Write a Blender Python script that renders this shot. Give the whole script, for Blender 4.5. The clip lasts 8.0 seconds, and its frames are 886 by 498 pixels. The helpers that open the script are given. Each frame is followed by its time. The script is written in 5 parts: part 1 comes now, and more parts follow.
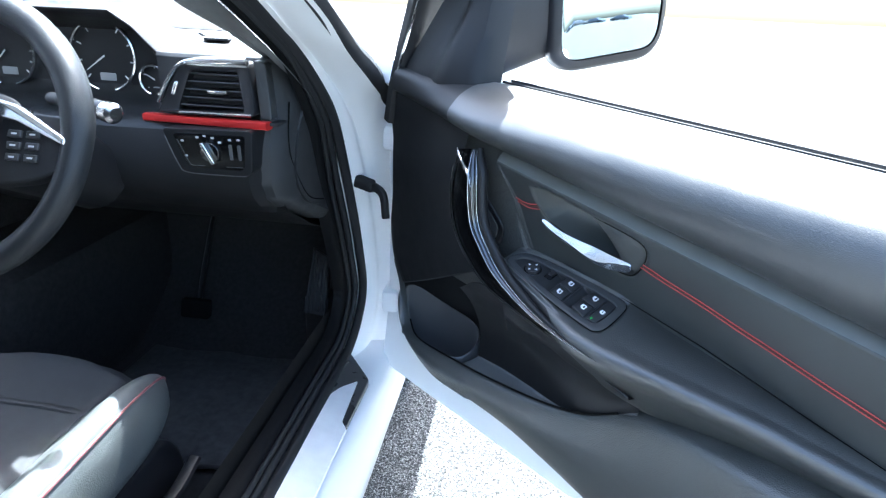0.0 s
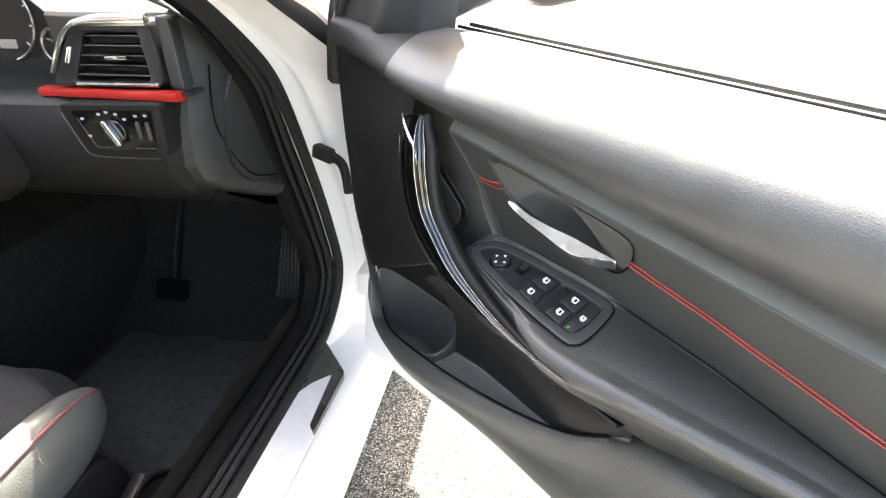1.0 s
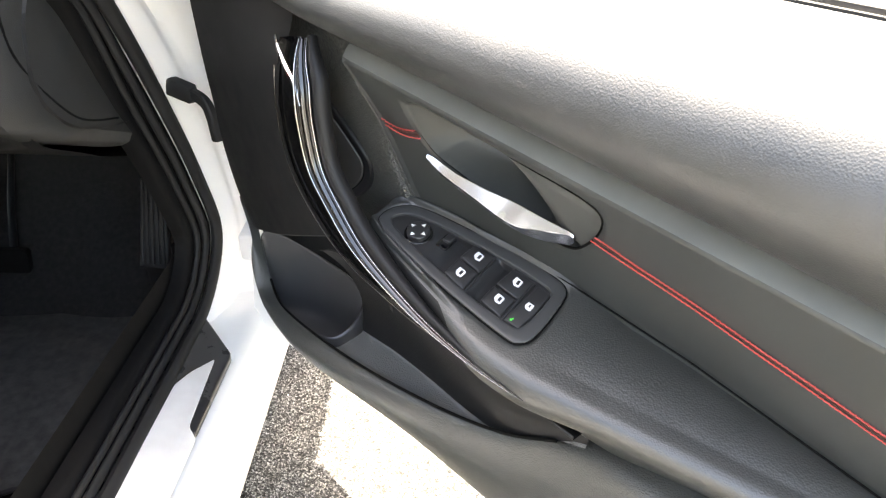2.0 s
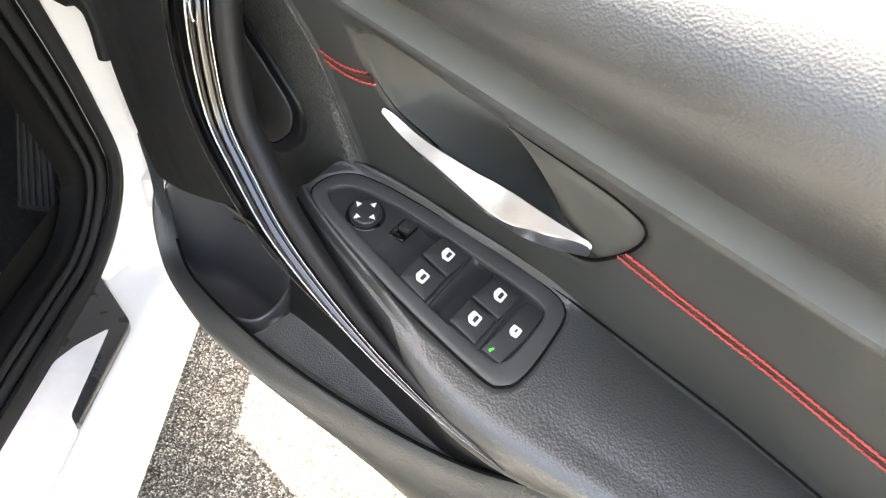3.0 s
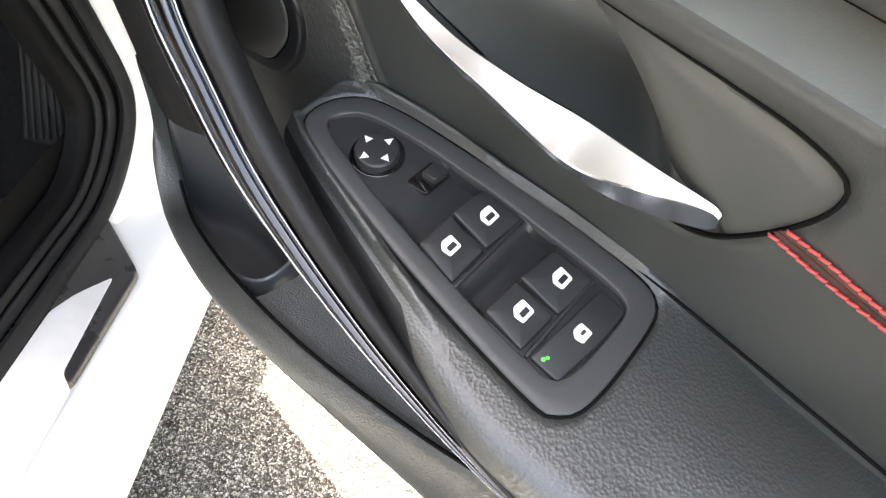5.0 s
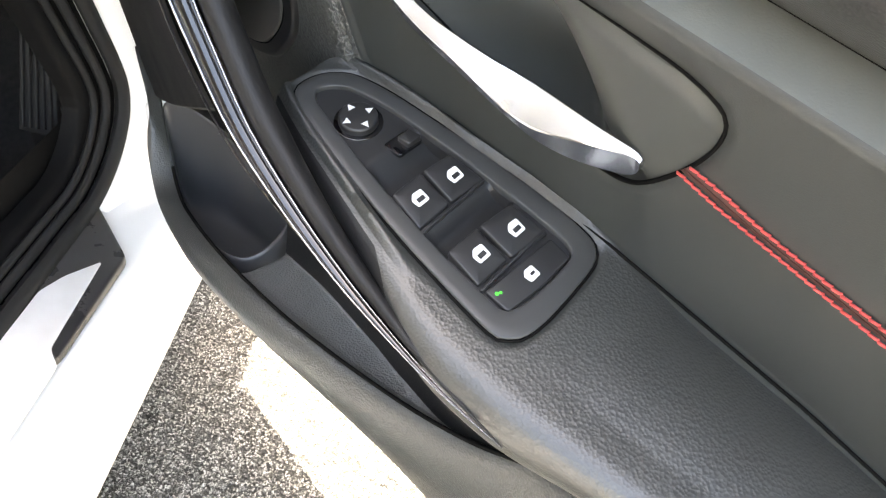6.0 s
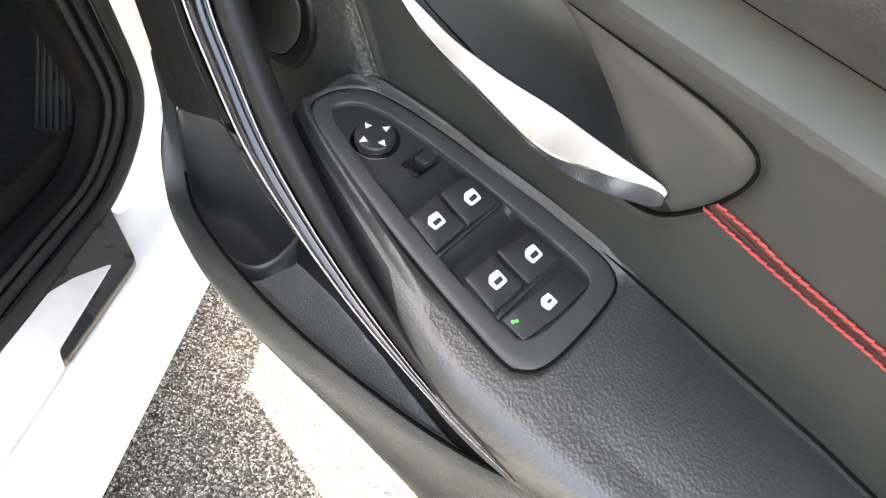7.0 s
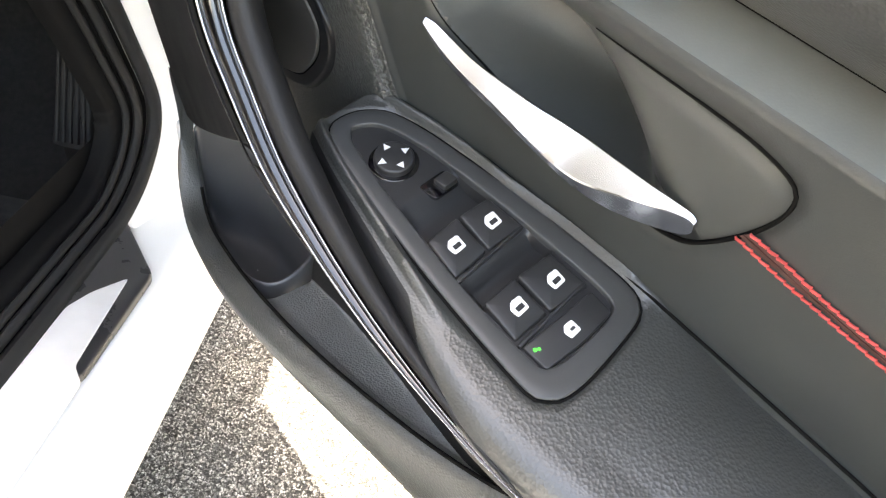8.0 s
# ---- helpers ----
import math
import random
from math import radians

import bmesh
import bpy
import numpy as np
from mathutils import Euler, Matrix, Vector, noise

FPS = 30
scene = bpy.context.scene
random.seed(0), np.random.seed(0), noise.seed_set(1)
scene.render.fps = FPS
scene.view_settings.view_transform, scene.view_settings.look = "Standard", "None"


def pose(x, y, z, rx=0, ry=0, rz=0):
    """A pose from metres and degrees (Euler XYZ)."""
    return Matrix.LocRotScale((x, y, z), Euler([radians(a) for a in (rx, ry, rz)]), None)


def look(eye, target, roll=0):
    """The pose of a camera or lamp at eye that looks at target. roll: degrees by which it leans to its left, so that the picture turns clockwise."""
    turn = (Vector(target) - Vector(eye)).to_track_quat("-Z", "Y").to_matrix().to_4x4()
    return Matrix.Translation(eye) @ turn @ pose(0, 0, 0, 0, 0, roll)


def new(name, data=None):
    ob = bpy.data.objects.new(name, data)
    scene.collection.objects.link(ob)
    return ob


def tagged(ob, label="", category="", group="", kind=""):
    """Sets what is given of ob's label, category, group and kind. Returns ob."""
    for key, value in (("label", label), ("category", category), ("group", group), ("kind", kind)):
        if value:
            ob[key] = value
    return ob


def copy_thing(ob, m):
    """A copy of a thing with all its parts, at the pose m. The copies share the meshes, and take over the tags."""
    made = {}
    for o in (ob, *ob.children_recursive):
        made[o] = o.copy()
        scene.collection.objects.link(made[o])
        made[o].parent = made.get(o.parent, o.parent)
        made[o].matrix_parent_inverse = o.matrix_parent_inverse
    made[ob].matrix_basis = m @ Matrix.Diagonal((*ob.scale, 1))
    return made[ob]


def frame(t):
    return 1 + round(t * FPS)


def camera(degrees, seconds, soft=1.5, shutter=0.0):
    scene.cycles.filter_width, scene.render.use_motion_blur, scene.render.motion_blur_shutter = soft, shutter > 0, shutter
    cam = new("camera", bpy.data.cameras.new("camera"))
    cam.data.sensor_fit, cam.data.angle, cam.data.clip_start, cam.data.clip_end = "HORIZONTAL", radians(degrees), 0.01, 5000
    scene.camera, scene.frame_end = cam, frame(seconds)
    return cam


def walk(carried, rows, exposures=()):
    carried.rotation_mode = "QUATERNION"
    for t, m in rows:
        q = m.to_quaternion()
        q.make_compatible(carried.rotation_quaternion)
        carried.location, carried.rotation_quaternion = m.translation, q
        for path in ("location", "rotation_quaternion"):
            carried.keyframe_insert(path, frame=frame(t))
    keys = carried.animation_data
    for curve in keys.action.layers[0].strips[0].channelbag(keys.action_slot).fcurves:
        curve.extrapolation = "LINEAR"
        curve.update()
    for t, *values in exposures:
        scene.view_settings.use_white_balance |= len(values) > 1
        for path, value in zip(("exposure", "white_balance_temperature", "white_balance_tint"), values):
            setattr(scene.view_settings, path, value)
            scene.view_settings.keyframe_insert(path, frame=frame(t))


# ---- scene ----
cam = camera(71.5, 8.0, soft=1.25)
PATH = [
    (0, (0.014, 0.045, 1.106), (-0.213, 1.892, 0.373), 2.7),
    (0.5, (0.022, 0.153, 1.075), (-0.208, 1.965, 0.26), 1.7),
    (1, (0.082, 0.224, 1.095), (-0.22, 1.988, 0.203), -0.7),
    (1.5, (0.086, 0.309, 1.077), (-0.073, 2.042, 0.091), 0.9),
    (1.7, (0.071, 0.335, 1.064), (0.011, 2.05, 0.038), 0.3),
    (2.8, (0.047, 0.498, 1.017), (0.271, 2.089, -0.175), 8.3),
    (3, (0.047, 0.517, 1.003), (0.282, 2.075, -0.229), 9.3),
    (3.5, (0.042, 0.547, 0.989), (0.26, 2.088, -0.268), 11.2),
    (4, (0.042, 0.56, 0.981), (0.211, 2.088, -0.298), 8.9),
    (4.5, (0.057, 0.598, 0.938), (0.24, 2.071, -0.402), 8.6),
    (4.7, (0.062, 0.611, 0.935), (0.188, 2.056, -0.441), 8.0),
    (5.8, (0.064, 0.56, 0.944), (0.179, 2.089, -0.34), 10.6),
    (6, (0.072, 0.557, 0.938), (0.214, 2.065, -0.367), 11.4),
    (6.5, (0.068, 0.563, 0.939), (0.191, 2.065, -0.376), 11.8),
    (7, (0.067, 0.567, 0.942), (0.185, 2.078, -0.364), 12.2),
    (7.5, (0.054, 0.577, 0.943), (0.133, 2.098, -0.353), 12.0),
    (8, (0.063, 0.575, 0.943), (0.135, 2.104, -0.345), 11.2),
]
EXPOSURES = [
    (0.0, 3.05, 5650, 4), (0.3, 3.2, 6500, 5.5), (0.5, 3.52, 7100, 7.5), (0.7, 3.57, 7900, 10), (1.0, 3.62, 8200, 10.5), (1.5, 3.65, 8350, 11),
    (3.0, 4.0, 8850, 11), (8.0, 4.07, 8850, 11),
]
walk(cam, [(t, look(eye, target, roll)) for t, eye, target, roll in PATH], EXPOSURES)

# ---- light ----
SUN_UP, SUN_TURN = 62.0, 0.0     # degrees of elevation; degrees clockwise from the car's nose
world = bpy.data.worlds.new("daylight")
scene.world = world
world.use_nodes = True
sky = world.node_tree.nodes.new("ShaderNodeTexSky")
sky.sky_type, sky.sun_disc = "NISHITA", False
sky.sun_elevation, sky.sun_rotation = radians(SUN_UP), radians(SUN_TURN)
sky.dust_density, sky.ozone_density = 4.0, 0.4     # a pale, hazy summer sky
background = world.node_tree.nodes["Background"]
background.inputs["Strength"].default_value = 0.15
world.node_tree.links.new(sky.outputs[0], background.inputs["Color"])
sun = new("sun", bpy.data.lights.new("sun", "SUN"))
sun.data.energy, sun.data.angle, sun.data.color = 5.0, radians(0.6), (1.0, 0.995, 0.985)
sun_way = Vector((math.sin(radians(SUN_TURN)) * math.cos(radians(SUN_UP)), math.cos(radians(SUN_TURN)) * math.cos(radians(SUN_UP)), math.sin(radians(SUN_UP))))
sun.matrix_world = look(sun_way * 30, (0, 0, 0))


# ---- materials ----
def material(name, color, rough=0.5, metal=0.0, vary=0.25, scale=30.0, bump=0.0, bump_scale=400.0, cells=False, coat=0.0, rough_vary=0.1, second=None, distort=0.0, spec=0.5):
    """A surface with stains at one scale, and grain (noise, or rounded cells as in leather) at another."""
    m = bpy.data.materials.new(name)
    m.use_nodes = True
    n, l = m.node_tree.nodes, m.node_tree.links
    b = n["Principled BSDF"]
    where = n.new("ShaderNodeTexCoord").outputs["Object"]
    big = n.new("ShaderNodeTexNoise")
    big.inputs["Scale"].default_value, big.inputs["Detail"].default_value = scale, 5.0
    l.new(where, big.inputs["Vector"])
    ramp = n.new("ShaderNodeValToRGB")
    low = second or [c * (1 - vary) for c in color]
    high = [min(1.0, c * (1 + vary * 0.6)) for c in color]
    ramp.color_ramp.elements[0].color, ramp.color_ramp.elements[1].color = (*low, 1), (*high, 1)
    ramp.color_ramp.elements[0].position, ramp.color_ramp.elements[1].position = 0.3, 0.7
    l.new(big.outputs["Fac"], ramp.inputs["Fac"])
    l.new(ramp.outputs["Color"], b.inputs["Base Color"])
    span = n.new("ShaderNodeMapRange")
    span.inputs["To Min"].default_value, span.inputs["To Max"].default_value = max(0.02, rough - rough_vary), min(1.0, rough + rough_vary)
    l.new(big.outputs["Fac"], span.inputs["Value"])
    l.new(span.outputs["Result"], b.inputs["Roughness"])
    b.inputs["Metallic"].default_value = metal
    b.inputs["Specular IOR Level"].default_value = spec
    b.inputs["Coat Weight"].default_value = coat
    b.inputs["Coat Roughness"].default_value = 0.04
    if bump:
        if cells:
            fine = n.new("ShaderNodeTexVoronoi")
            fine.feature = "SMOOTH_F1"
            fine.inputs["Smoothness"].default_value = 0.4
            out = fine.outputs["Distance"]
        else:
            fine = n.new("ShaderNodeTexNoise")
            fine.inputs["Detail"].default_value = 4.0
            out = fine.outputs["Fac"]
        fine.inputs["Scale"].default_value = bump_scale
        if distort:
            warp = n.new("ShaderNodeTexNoise")
            warp.inputs["Scale"].default_value = bump_scale * 0.4
            l.new(where, warp.inputs["Vector"])
            mix = n.new("ShaderNodeMix")
            mix.data_type = "VECTOR"
            mix.inputs["Factor"].default_value = distort
            l.new(where, mix.inputs[4])
            l.new(warp.outputs["Color"], mix.inputs[5])
            l.new(mix.outputs[1], fine.inputs["Vector"])
        else:
            l.new(where, fine.inputs["Vector"])
        relief = n.new("ShaderNodeBump")
        relief.inputs["Strength"].default_value, relief.inputs["Distance"].default_value = bump, 0.001
        l.new(out, relief.inputs["Height"])
        l.new(relief.outputs["Normal"], b.inputs["Normal"])
    return m


def stones(name):
    """Asphalt: pale and dark chips in a grey binder, worn in patches."""
    m = bpy.data.materials.new(name)
    m.use_nodes = True
    n, l = m.node_tree.nodes, m.node_tree.links
    b = n["Principled BSDF"]
    where = n.new("ShaderNodeTexCoord").outputs["Object"]
    warp = n.new("ShaderNodeTexNoise")
    warp.inputs["Scale"].default_value, warp.inputs["Detail"].default_value = 150.0, 3.0
    l.new(where, warp.inputs["Vector"])
    shift = n.new("ShaderNodeVectorMath")
    shift.operation = "MULTIPLY_ADD"
    shift.inputs[1].default_value = (0.011, 0.011, 0.011)
    l.new(warp.outputs["Color"], shift.inputs[0])
    l.new(where, shift.inputs[2])
    chips = n.new("ShaderNodeTexVoronoi")
    chips.inputs["Scale"].default_value, chips.inputs["Randomness"].default_value = 225.0, 1.0
    l.new(shift.outputs[0], chips.inputs["Vector"])
    tone = n.new("ShaderNodeValToRGB")
    tone.color_ramp.elements[0].position, tone.color_ramp.elements[1].position = 0.2, 0.95
    tone.color_ramp.elements[0].color, tone.color_ramp.elements[1].color = (0.06, 0.06, 0.056, 1), (0.40, 0.398, 0.37, 1)
    part_of = n.new("ShaderNodeSeparateColor")
    l.new(chips.outputs["Color"], part_of.inputs["Color"])
    l.new(part_of.outputs[0], tone.inputs["Fac"])
    gap = n.new("ShaderNodeMapRange")
    gap.inputs["From Min"].default_value, gap.inputs["From Max"].default_value = 0.34, 0.66
    l.new(chips.outputs["Distance"], gap.inputs["Value"])
    mix = n.new("ShaderNodeMix")
    mix.data_type = "RGBA"
    l.new(gap.outputs["Result"], mix.inputs["Factor"])
    l.new(tone.outputs["Color"], mix.inputs[6])
    mix.inputs[7].default_value = (0.014, 0.0135, 0.012, 1)
    patch = n.new("ShaderNodeTexNoise")
    patch.inputs["Scale"].default_value = 6.0
    l.new(where, patch.inputs["Vector"])
    wear = n.new("ShaderNodeMapRange")
    wear.inputs["To Min"].default_value, wear.inputs["To Max"].default_value = 0.75, 1.2
    l.new(patch.outputs["Fac"], wear.inputs["Value"])
    scaled = n.new("ShaderNodeVectorMath")
    scaled.operation = "SCALE"
    l.new(mix.outputs[2], scaled.inputs[0])
    l.new(wear.outputs["Result"], scaled.inputs["Scale"])
    l.new(scaled.outputs[0], b.inputs["Base Color"])
    b.inputs["Roughness"].default_value = 0.7
    relief = n.new("ShaderNodeBump")
    relief.invert = True
    relief.inputs["Strength"].default_value, relief.inputs["Distance"].default_value = 0.9, 0.004
    l.new(chips.outputs["Distance"], relief.inputs["Height"])
    l.new(relief.outputs["Normal"], b.inputs["Normal"])
    return m


PAD = material("grained_soft_plastic", (0.037, 0.039, 0.0385), 0.42, vary=0.12, bump=0.16, bump_scale=1000, cells=True, spec=1.0)
LEATHER = material("black_leather", (0.034, 0.0352, 0.0335), 0.39, vary=0.12, bump=0.22, bump_scale=700, cells=True, distort=0.0008, spec=1.0, rough_vary=0.04)
RIM = material("dark_wheel_leather", (0.012, 0.013, 0.014), 0.42, vary=0.12, bump=0.2, bump_scale=700, cells=True, spec=0.35)
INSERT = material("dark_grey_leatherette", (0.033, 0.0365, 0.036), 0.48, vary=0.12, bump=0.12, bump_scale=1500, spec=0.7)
BOWL_GREY = material("smooth_grey_bowl_plastic", (0.056, 0.060, 0.058), 0.42, vary=0.08, bump=0.05, bump_scale=1500)
# insert grey made paler, for the light on its upward chamfer
INSERT_LIT = material("grey_insert_painted_lit", (0.17, 0.178, 0.17), 0.5, vary=0.08, bump=0.08, bump_scale=1300)
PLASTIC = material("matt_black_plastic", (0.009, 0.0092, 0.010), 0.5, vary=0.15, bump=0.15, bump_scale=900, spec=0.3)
# strong colour speckle stands for glints on the coarse grain
COARSE = material("black_plastic_painted_glints", (0.075, 0.076, 0.070), 0.4, vary=0.9, scale=520, bump=1.0, bump_scale=520, spec=0.9)
for node in COARSE.node_tree.nodes:
    if node.type == "BUMP":
        node.inputs["Distance"].default_value = 0.003
# black pocket plastic raised to grey, for light on the tray
POCKET = material("grained_plastic_painted_lit", (0.16, 0.162, 0.16), 0.42, vary=0.12, bump=0.7, bump_scale=620, cells=True, spec=0.9)
OVAL = material("dark_grey_cover_plastic", (0.07, 0.069, 0.067), 0.5, vary=0.08, bump=0.1, bump_scale=1500)
SATIN = material("satin_black_plastic", (0.013, 0.013, 0.0145), 0.36, vary=0.1, rough_vary=0.05, spec=0.35)
CUP = material("smooth_black_plastic", (0.062, 0.063, 0.067), 0.34, vary=0.0, rough_vary=0.01, spec=0.8)
SWITCH = material("soft_black_switch_plastic", (0.022, 0.022, 0.023), 0.4, vary=0.1, rough_vary=0.05)
FRAME = material("satin_grey_bezel_plastic", (0.046, 0.0465, 0.0465), 0.42, vary=0.08, rough_vary=0.05)
LIP = material("grained_grey_lip_plastic", (0.036, 0.039, 0.0375), 0.42, vary=0.15, bump=0.45, bump_scale=620, cells=True, distort=0.001, spec=1.0)
GLOSS = material("piano_black", (0.004, 0.004, 0.005), 0.06, vary=0.1, rough_vary=0.03, coat=0.6)
PIANO = material("deep_black_lacquer", (0.004, 0.004, 0.004), 0.14, vary=0.1, rough_vary=0.04, spec=0.22)
CHROME = material("polished_chrome", (0.6, 0.6, 0.6), 0.1, metal=1.0, vary=0.05, rough_vary=0.04)
DARK_CHROME = material("grey_chrome", (0.085, 0.085, 0.087), 0.16, metal=1.0, vary=0.05, rough_vary=0.03)
HANDLE = material("matt_black_handle_plastic", (0.012, 0.012, 0.0125), 0.5, vary=0.15, bump=0.1, bump_scale=900, spec=0.3)
PILLAR_GREY = material("grey_pillar_fabric", (0.14, 0.147, 0.145), 0.8, vary=0.12, scale=40, bump=0.3, bump_scale=900, spec=0.3)
TRIM = material("polished_black_trim", (0.03, 0.03, 0.032), 0.28, vary=0.1, rough_vary=0.06)
SATIN_CHROME = material("satin_chrome", (0.68, 0.68, 0.68), 0.2, metal=1.0, vary=0.05, rough_vary=0.05)
ALUMINIUM = material("brushed_aluminium", (0.9, 0.9, 0.9), 0.45, metal=0.25, vary=0.06, bump=0.05, bump_scale=800)
THREAD = material("red_thread", (0.62, 0.075, 0.07), 0.6, vary=0.3, scale=400)
PIPING = material("dull_red_piping", (0.16, 0.05, 0.055), 0.6, vary=0.3, scale=300)
SEAM = material("dark_red_seam", (0.07, 0.026, 0.023), 0.7, vary=0.3, scale=300)
RED = material("red_trim", (0.36, 0.016, 0.014), 0.38, vary=0.12, rough_vary=0.06)
WHITE = material("white_car_paint", (0.9, 0.905, 0.905), 0.3, vary=0.03, scale=4, coat=0.15, rough_vary=0.05)
RUBBER = material("black_rubber", (0.015, 0.0153, 0.016), 0.66, vary=0.2, bump=0.06, bump_scale=300, spec=0.3)
INNER_TRIM = material("matt_black_inner_trim", (0.0045, 0.0045, 0.0048), 0.7, vary=0.15, bump=0.1, bump_scale=900, spec=0.15)
CARPET = material("dark_carpet", (0.027, 0.0267, 0.027), 0.95, vary=0.3, scale=90, bump=1.0, bump_scale=700, spec=0.2)
MAT = material("grey_mat_carpet", (0.06, 0.0592, 0.0592), 0.95, vary=0.3, scale=60, bump=1.0, bump_scale=700, spec=0.2)
DASH_SIDE = material("grey_dash_side_plastic", (0.026, 0.027, 0.0272), 0.5, vary=0.1, bump=0.2, bump_scale=900, cells=True, spec=0.5)
# dark lower plastic, its colour deepened for shade under the dash
DASH_LOW = material("dark_shaded_lower_dash_plastic", (0.009, 0.0092, 0.0097), 0.6, vary=0.12, bump=0.2, bump_scale=800, cells=True, spec=0.22)
FABRIC = material("charcoal_seat_fabric", (0.034, 0.035, 0.037), 0.85, vary=0.2, scale=60, bump=0.7, bump_scale=1100)
BOLSTER = material("grey_seat_leather", (0.07, 0.077, 0.075), 0.5, vary=0.12, bump=0.3, bump_scale=500, cells=True)
DASH = material("dash_soft_plastic", (0.016, 0.0165, 0.017), 0.5, vary=0.12, bump=0.3, bump_scale=700, cells=True, spec=0.45)
ICON = material("white_print", (0.85, 0.85, 0.85), 0.5, vary=0.03)
GREY_ICON = material("grey_print", (0.4, 0.4, 0.4), 0.5, vary=0.05)
DIAL = material("dial_face", (0.012, 0.013, 0.015), 0.5, vary=0.1)
JOINT = material("dark_joint", (0.004, 0.004, 0.004), 0.9, vary=0.1, spec=0.1)
ASPHALT = stones("asphalt")
MIRROR = material("mirror_glass", (0.50, 0.60, 0.63), 0.02, metal=1.0, vary=0.02, rough_vary=0.01)
FAR_PAINT = material("dark_car_paint", (0.03, 0.035, 0.045), 0.3, vary=0.2, coat=0.5)


def glowing(name, color, strength):
    m = bpy.data.materials.new(name)
    m.use_nodes = True
    b = m.node_tree.nodes["Principled BSDF"]
    b.inputs["Base Color"].default_value = (*color, 1)
    b.inputs["Emission Color"].default_value = (*color, 1)
    b.inputs["Emission Strength"].default_value = strength
    return m


GREEN_LED = glowing("green_light", (0.02, 0.5, 0.05), 0.10)
GLASS = bpy.data.materials.new("clear_glass")
GLASS.use_nodes = True
for key, value in (("Base Color", (0.95, 0.98, 0.97, 1)), ("Roughness", 0.0), ("Transmission Weight", 1.0), ("IOR", 1.1)):
    GLASS.node_tree.nodes["Principled BSDF"].inputs[key].default_value = value


# ---- mesh helpers ----
def thing(name, label, category, m=None, kind="", group=""):
    ob = new(name)
    ob.empty_display_size = 0.05
    if m is not None:
        ob.matrix_world = m
    return tagged(ob, label, category, group, kind)


def part(name, bm, mat, parent=None, label="", angle=38):
    """Link a bmesh as one mesh object, under a thing or a part."""
    me = bpy.data.meshes.new(name)
    bmesh.ops.remove_doubles(bm, verts=bm.verts[:], dist=1e-6)
    bmesh.ops.recalc_face_normals(bm, faces=bm.faces[:])
    bm.to_mesh(me)
    bm.free()
    for p in me.polygons:
        p.use_smooth = True
    me.set_sharp_from_angle(angle=radians(angle))
    me.materials.append(mat)
    ob = new(name, me)
    ob.parent = parent
    if label:
        ob["label"] = label
    return ob


def spline(points, n, closed=False):
    """n points along a smooth curve through those given."""
    p = np.array(points, float)
    k = len(p)
    out = []
    for i in range(n):
        s = i * (k if closed else k - 1) / (n if closed else n - 1)
        j = min(int(s), k - 1 if closed else k - 2)
        x = s - j
        if closed:
            a, b, c, d = p[(j - 1) % k], p[j % k], p[(j + 1) % k], p[(j + 2) % k]
        else:
            a, b, c, d = p[max(j - 1, 0)], p[j], p[j + 1], p[min(j + 2, k - 1)]
        out.append(0.5 * ((2 * b) + (c - a) * x + (2 * a - 5 * b + 4 * c - d) * x * x + (3 * b - a - 3 * c + d) * x ** 3))
    return np.array(out)


def even(points, n, closed=False):
    """n points at even steps along a smooth curve."""
    fine = spline(points, max(400, n * 4), closed)
    if closed:
        fine = np.vstack([fine, fine[:1]])
    run = np.r_[0, np.cumsum(np.linalg.norm(np.diff(fine, axis=0), axis=1))]
    at = np.linspace(0, run[-1], n + 1)[:-1] if closed else np.linspace(0, run[-1], n)
    return np.stack([np.interp(at, run, fine[:, k]) for k in range(fine.shape[1])], -1)


def grid(rows, bm=None, wrap=False, skip=None):
    """Quads between rows of points; wrap closes each row. skip(i, j) leaves a quad out."""
    bm = bm or bmesh.new()
    v = [[bm.verts.new(p) for p in row] for row in rows]
    n = len(v[0])
    for i in range(len(v) - 1):
        for j in range(n if wrap else n - 1):
            if skip and skip(i, j):
                continue
            bm.faces.new((v[i][j], v[i][(j + 1) % n], v[i + 1][(j + 1) % n], v[i + 1][j]))
    return bm, v


def thick(rows, depth, bm=None):
    """A sheet with a back: the rows again, moved by the vector depth, and walls round the rim."""
    bm, v = grid(rows, bm)
    d = Vector(depth)
    bm2, w = grid([[Vector(p) + d for p in row] for row in rows], bm)
    rim = [v[0][j] for j in range(len(v[0]))] + [r[-1] for r in v[1:]] + v[-1][-2::-1] + [r[0] for r in v[-2:0:-1]]
    rim2 = [w[0][j] for j in range(len(w[0]))] + [r[-1] for r in w[1:]] + w[-1][-2::-1] + [r[0] for r in w[-2:0:-1]]
    for k in range(len(rim)):
        bm.faces.new((rim[k], rim[(k + 1) % len(rim)], rim2[(k + 1) % len(rim)], rim2[k]))
    return bm


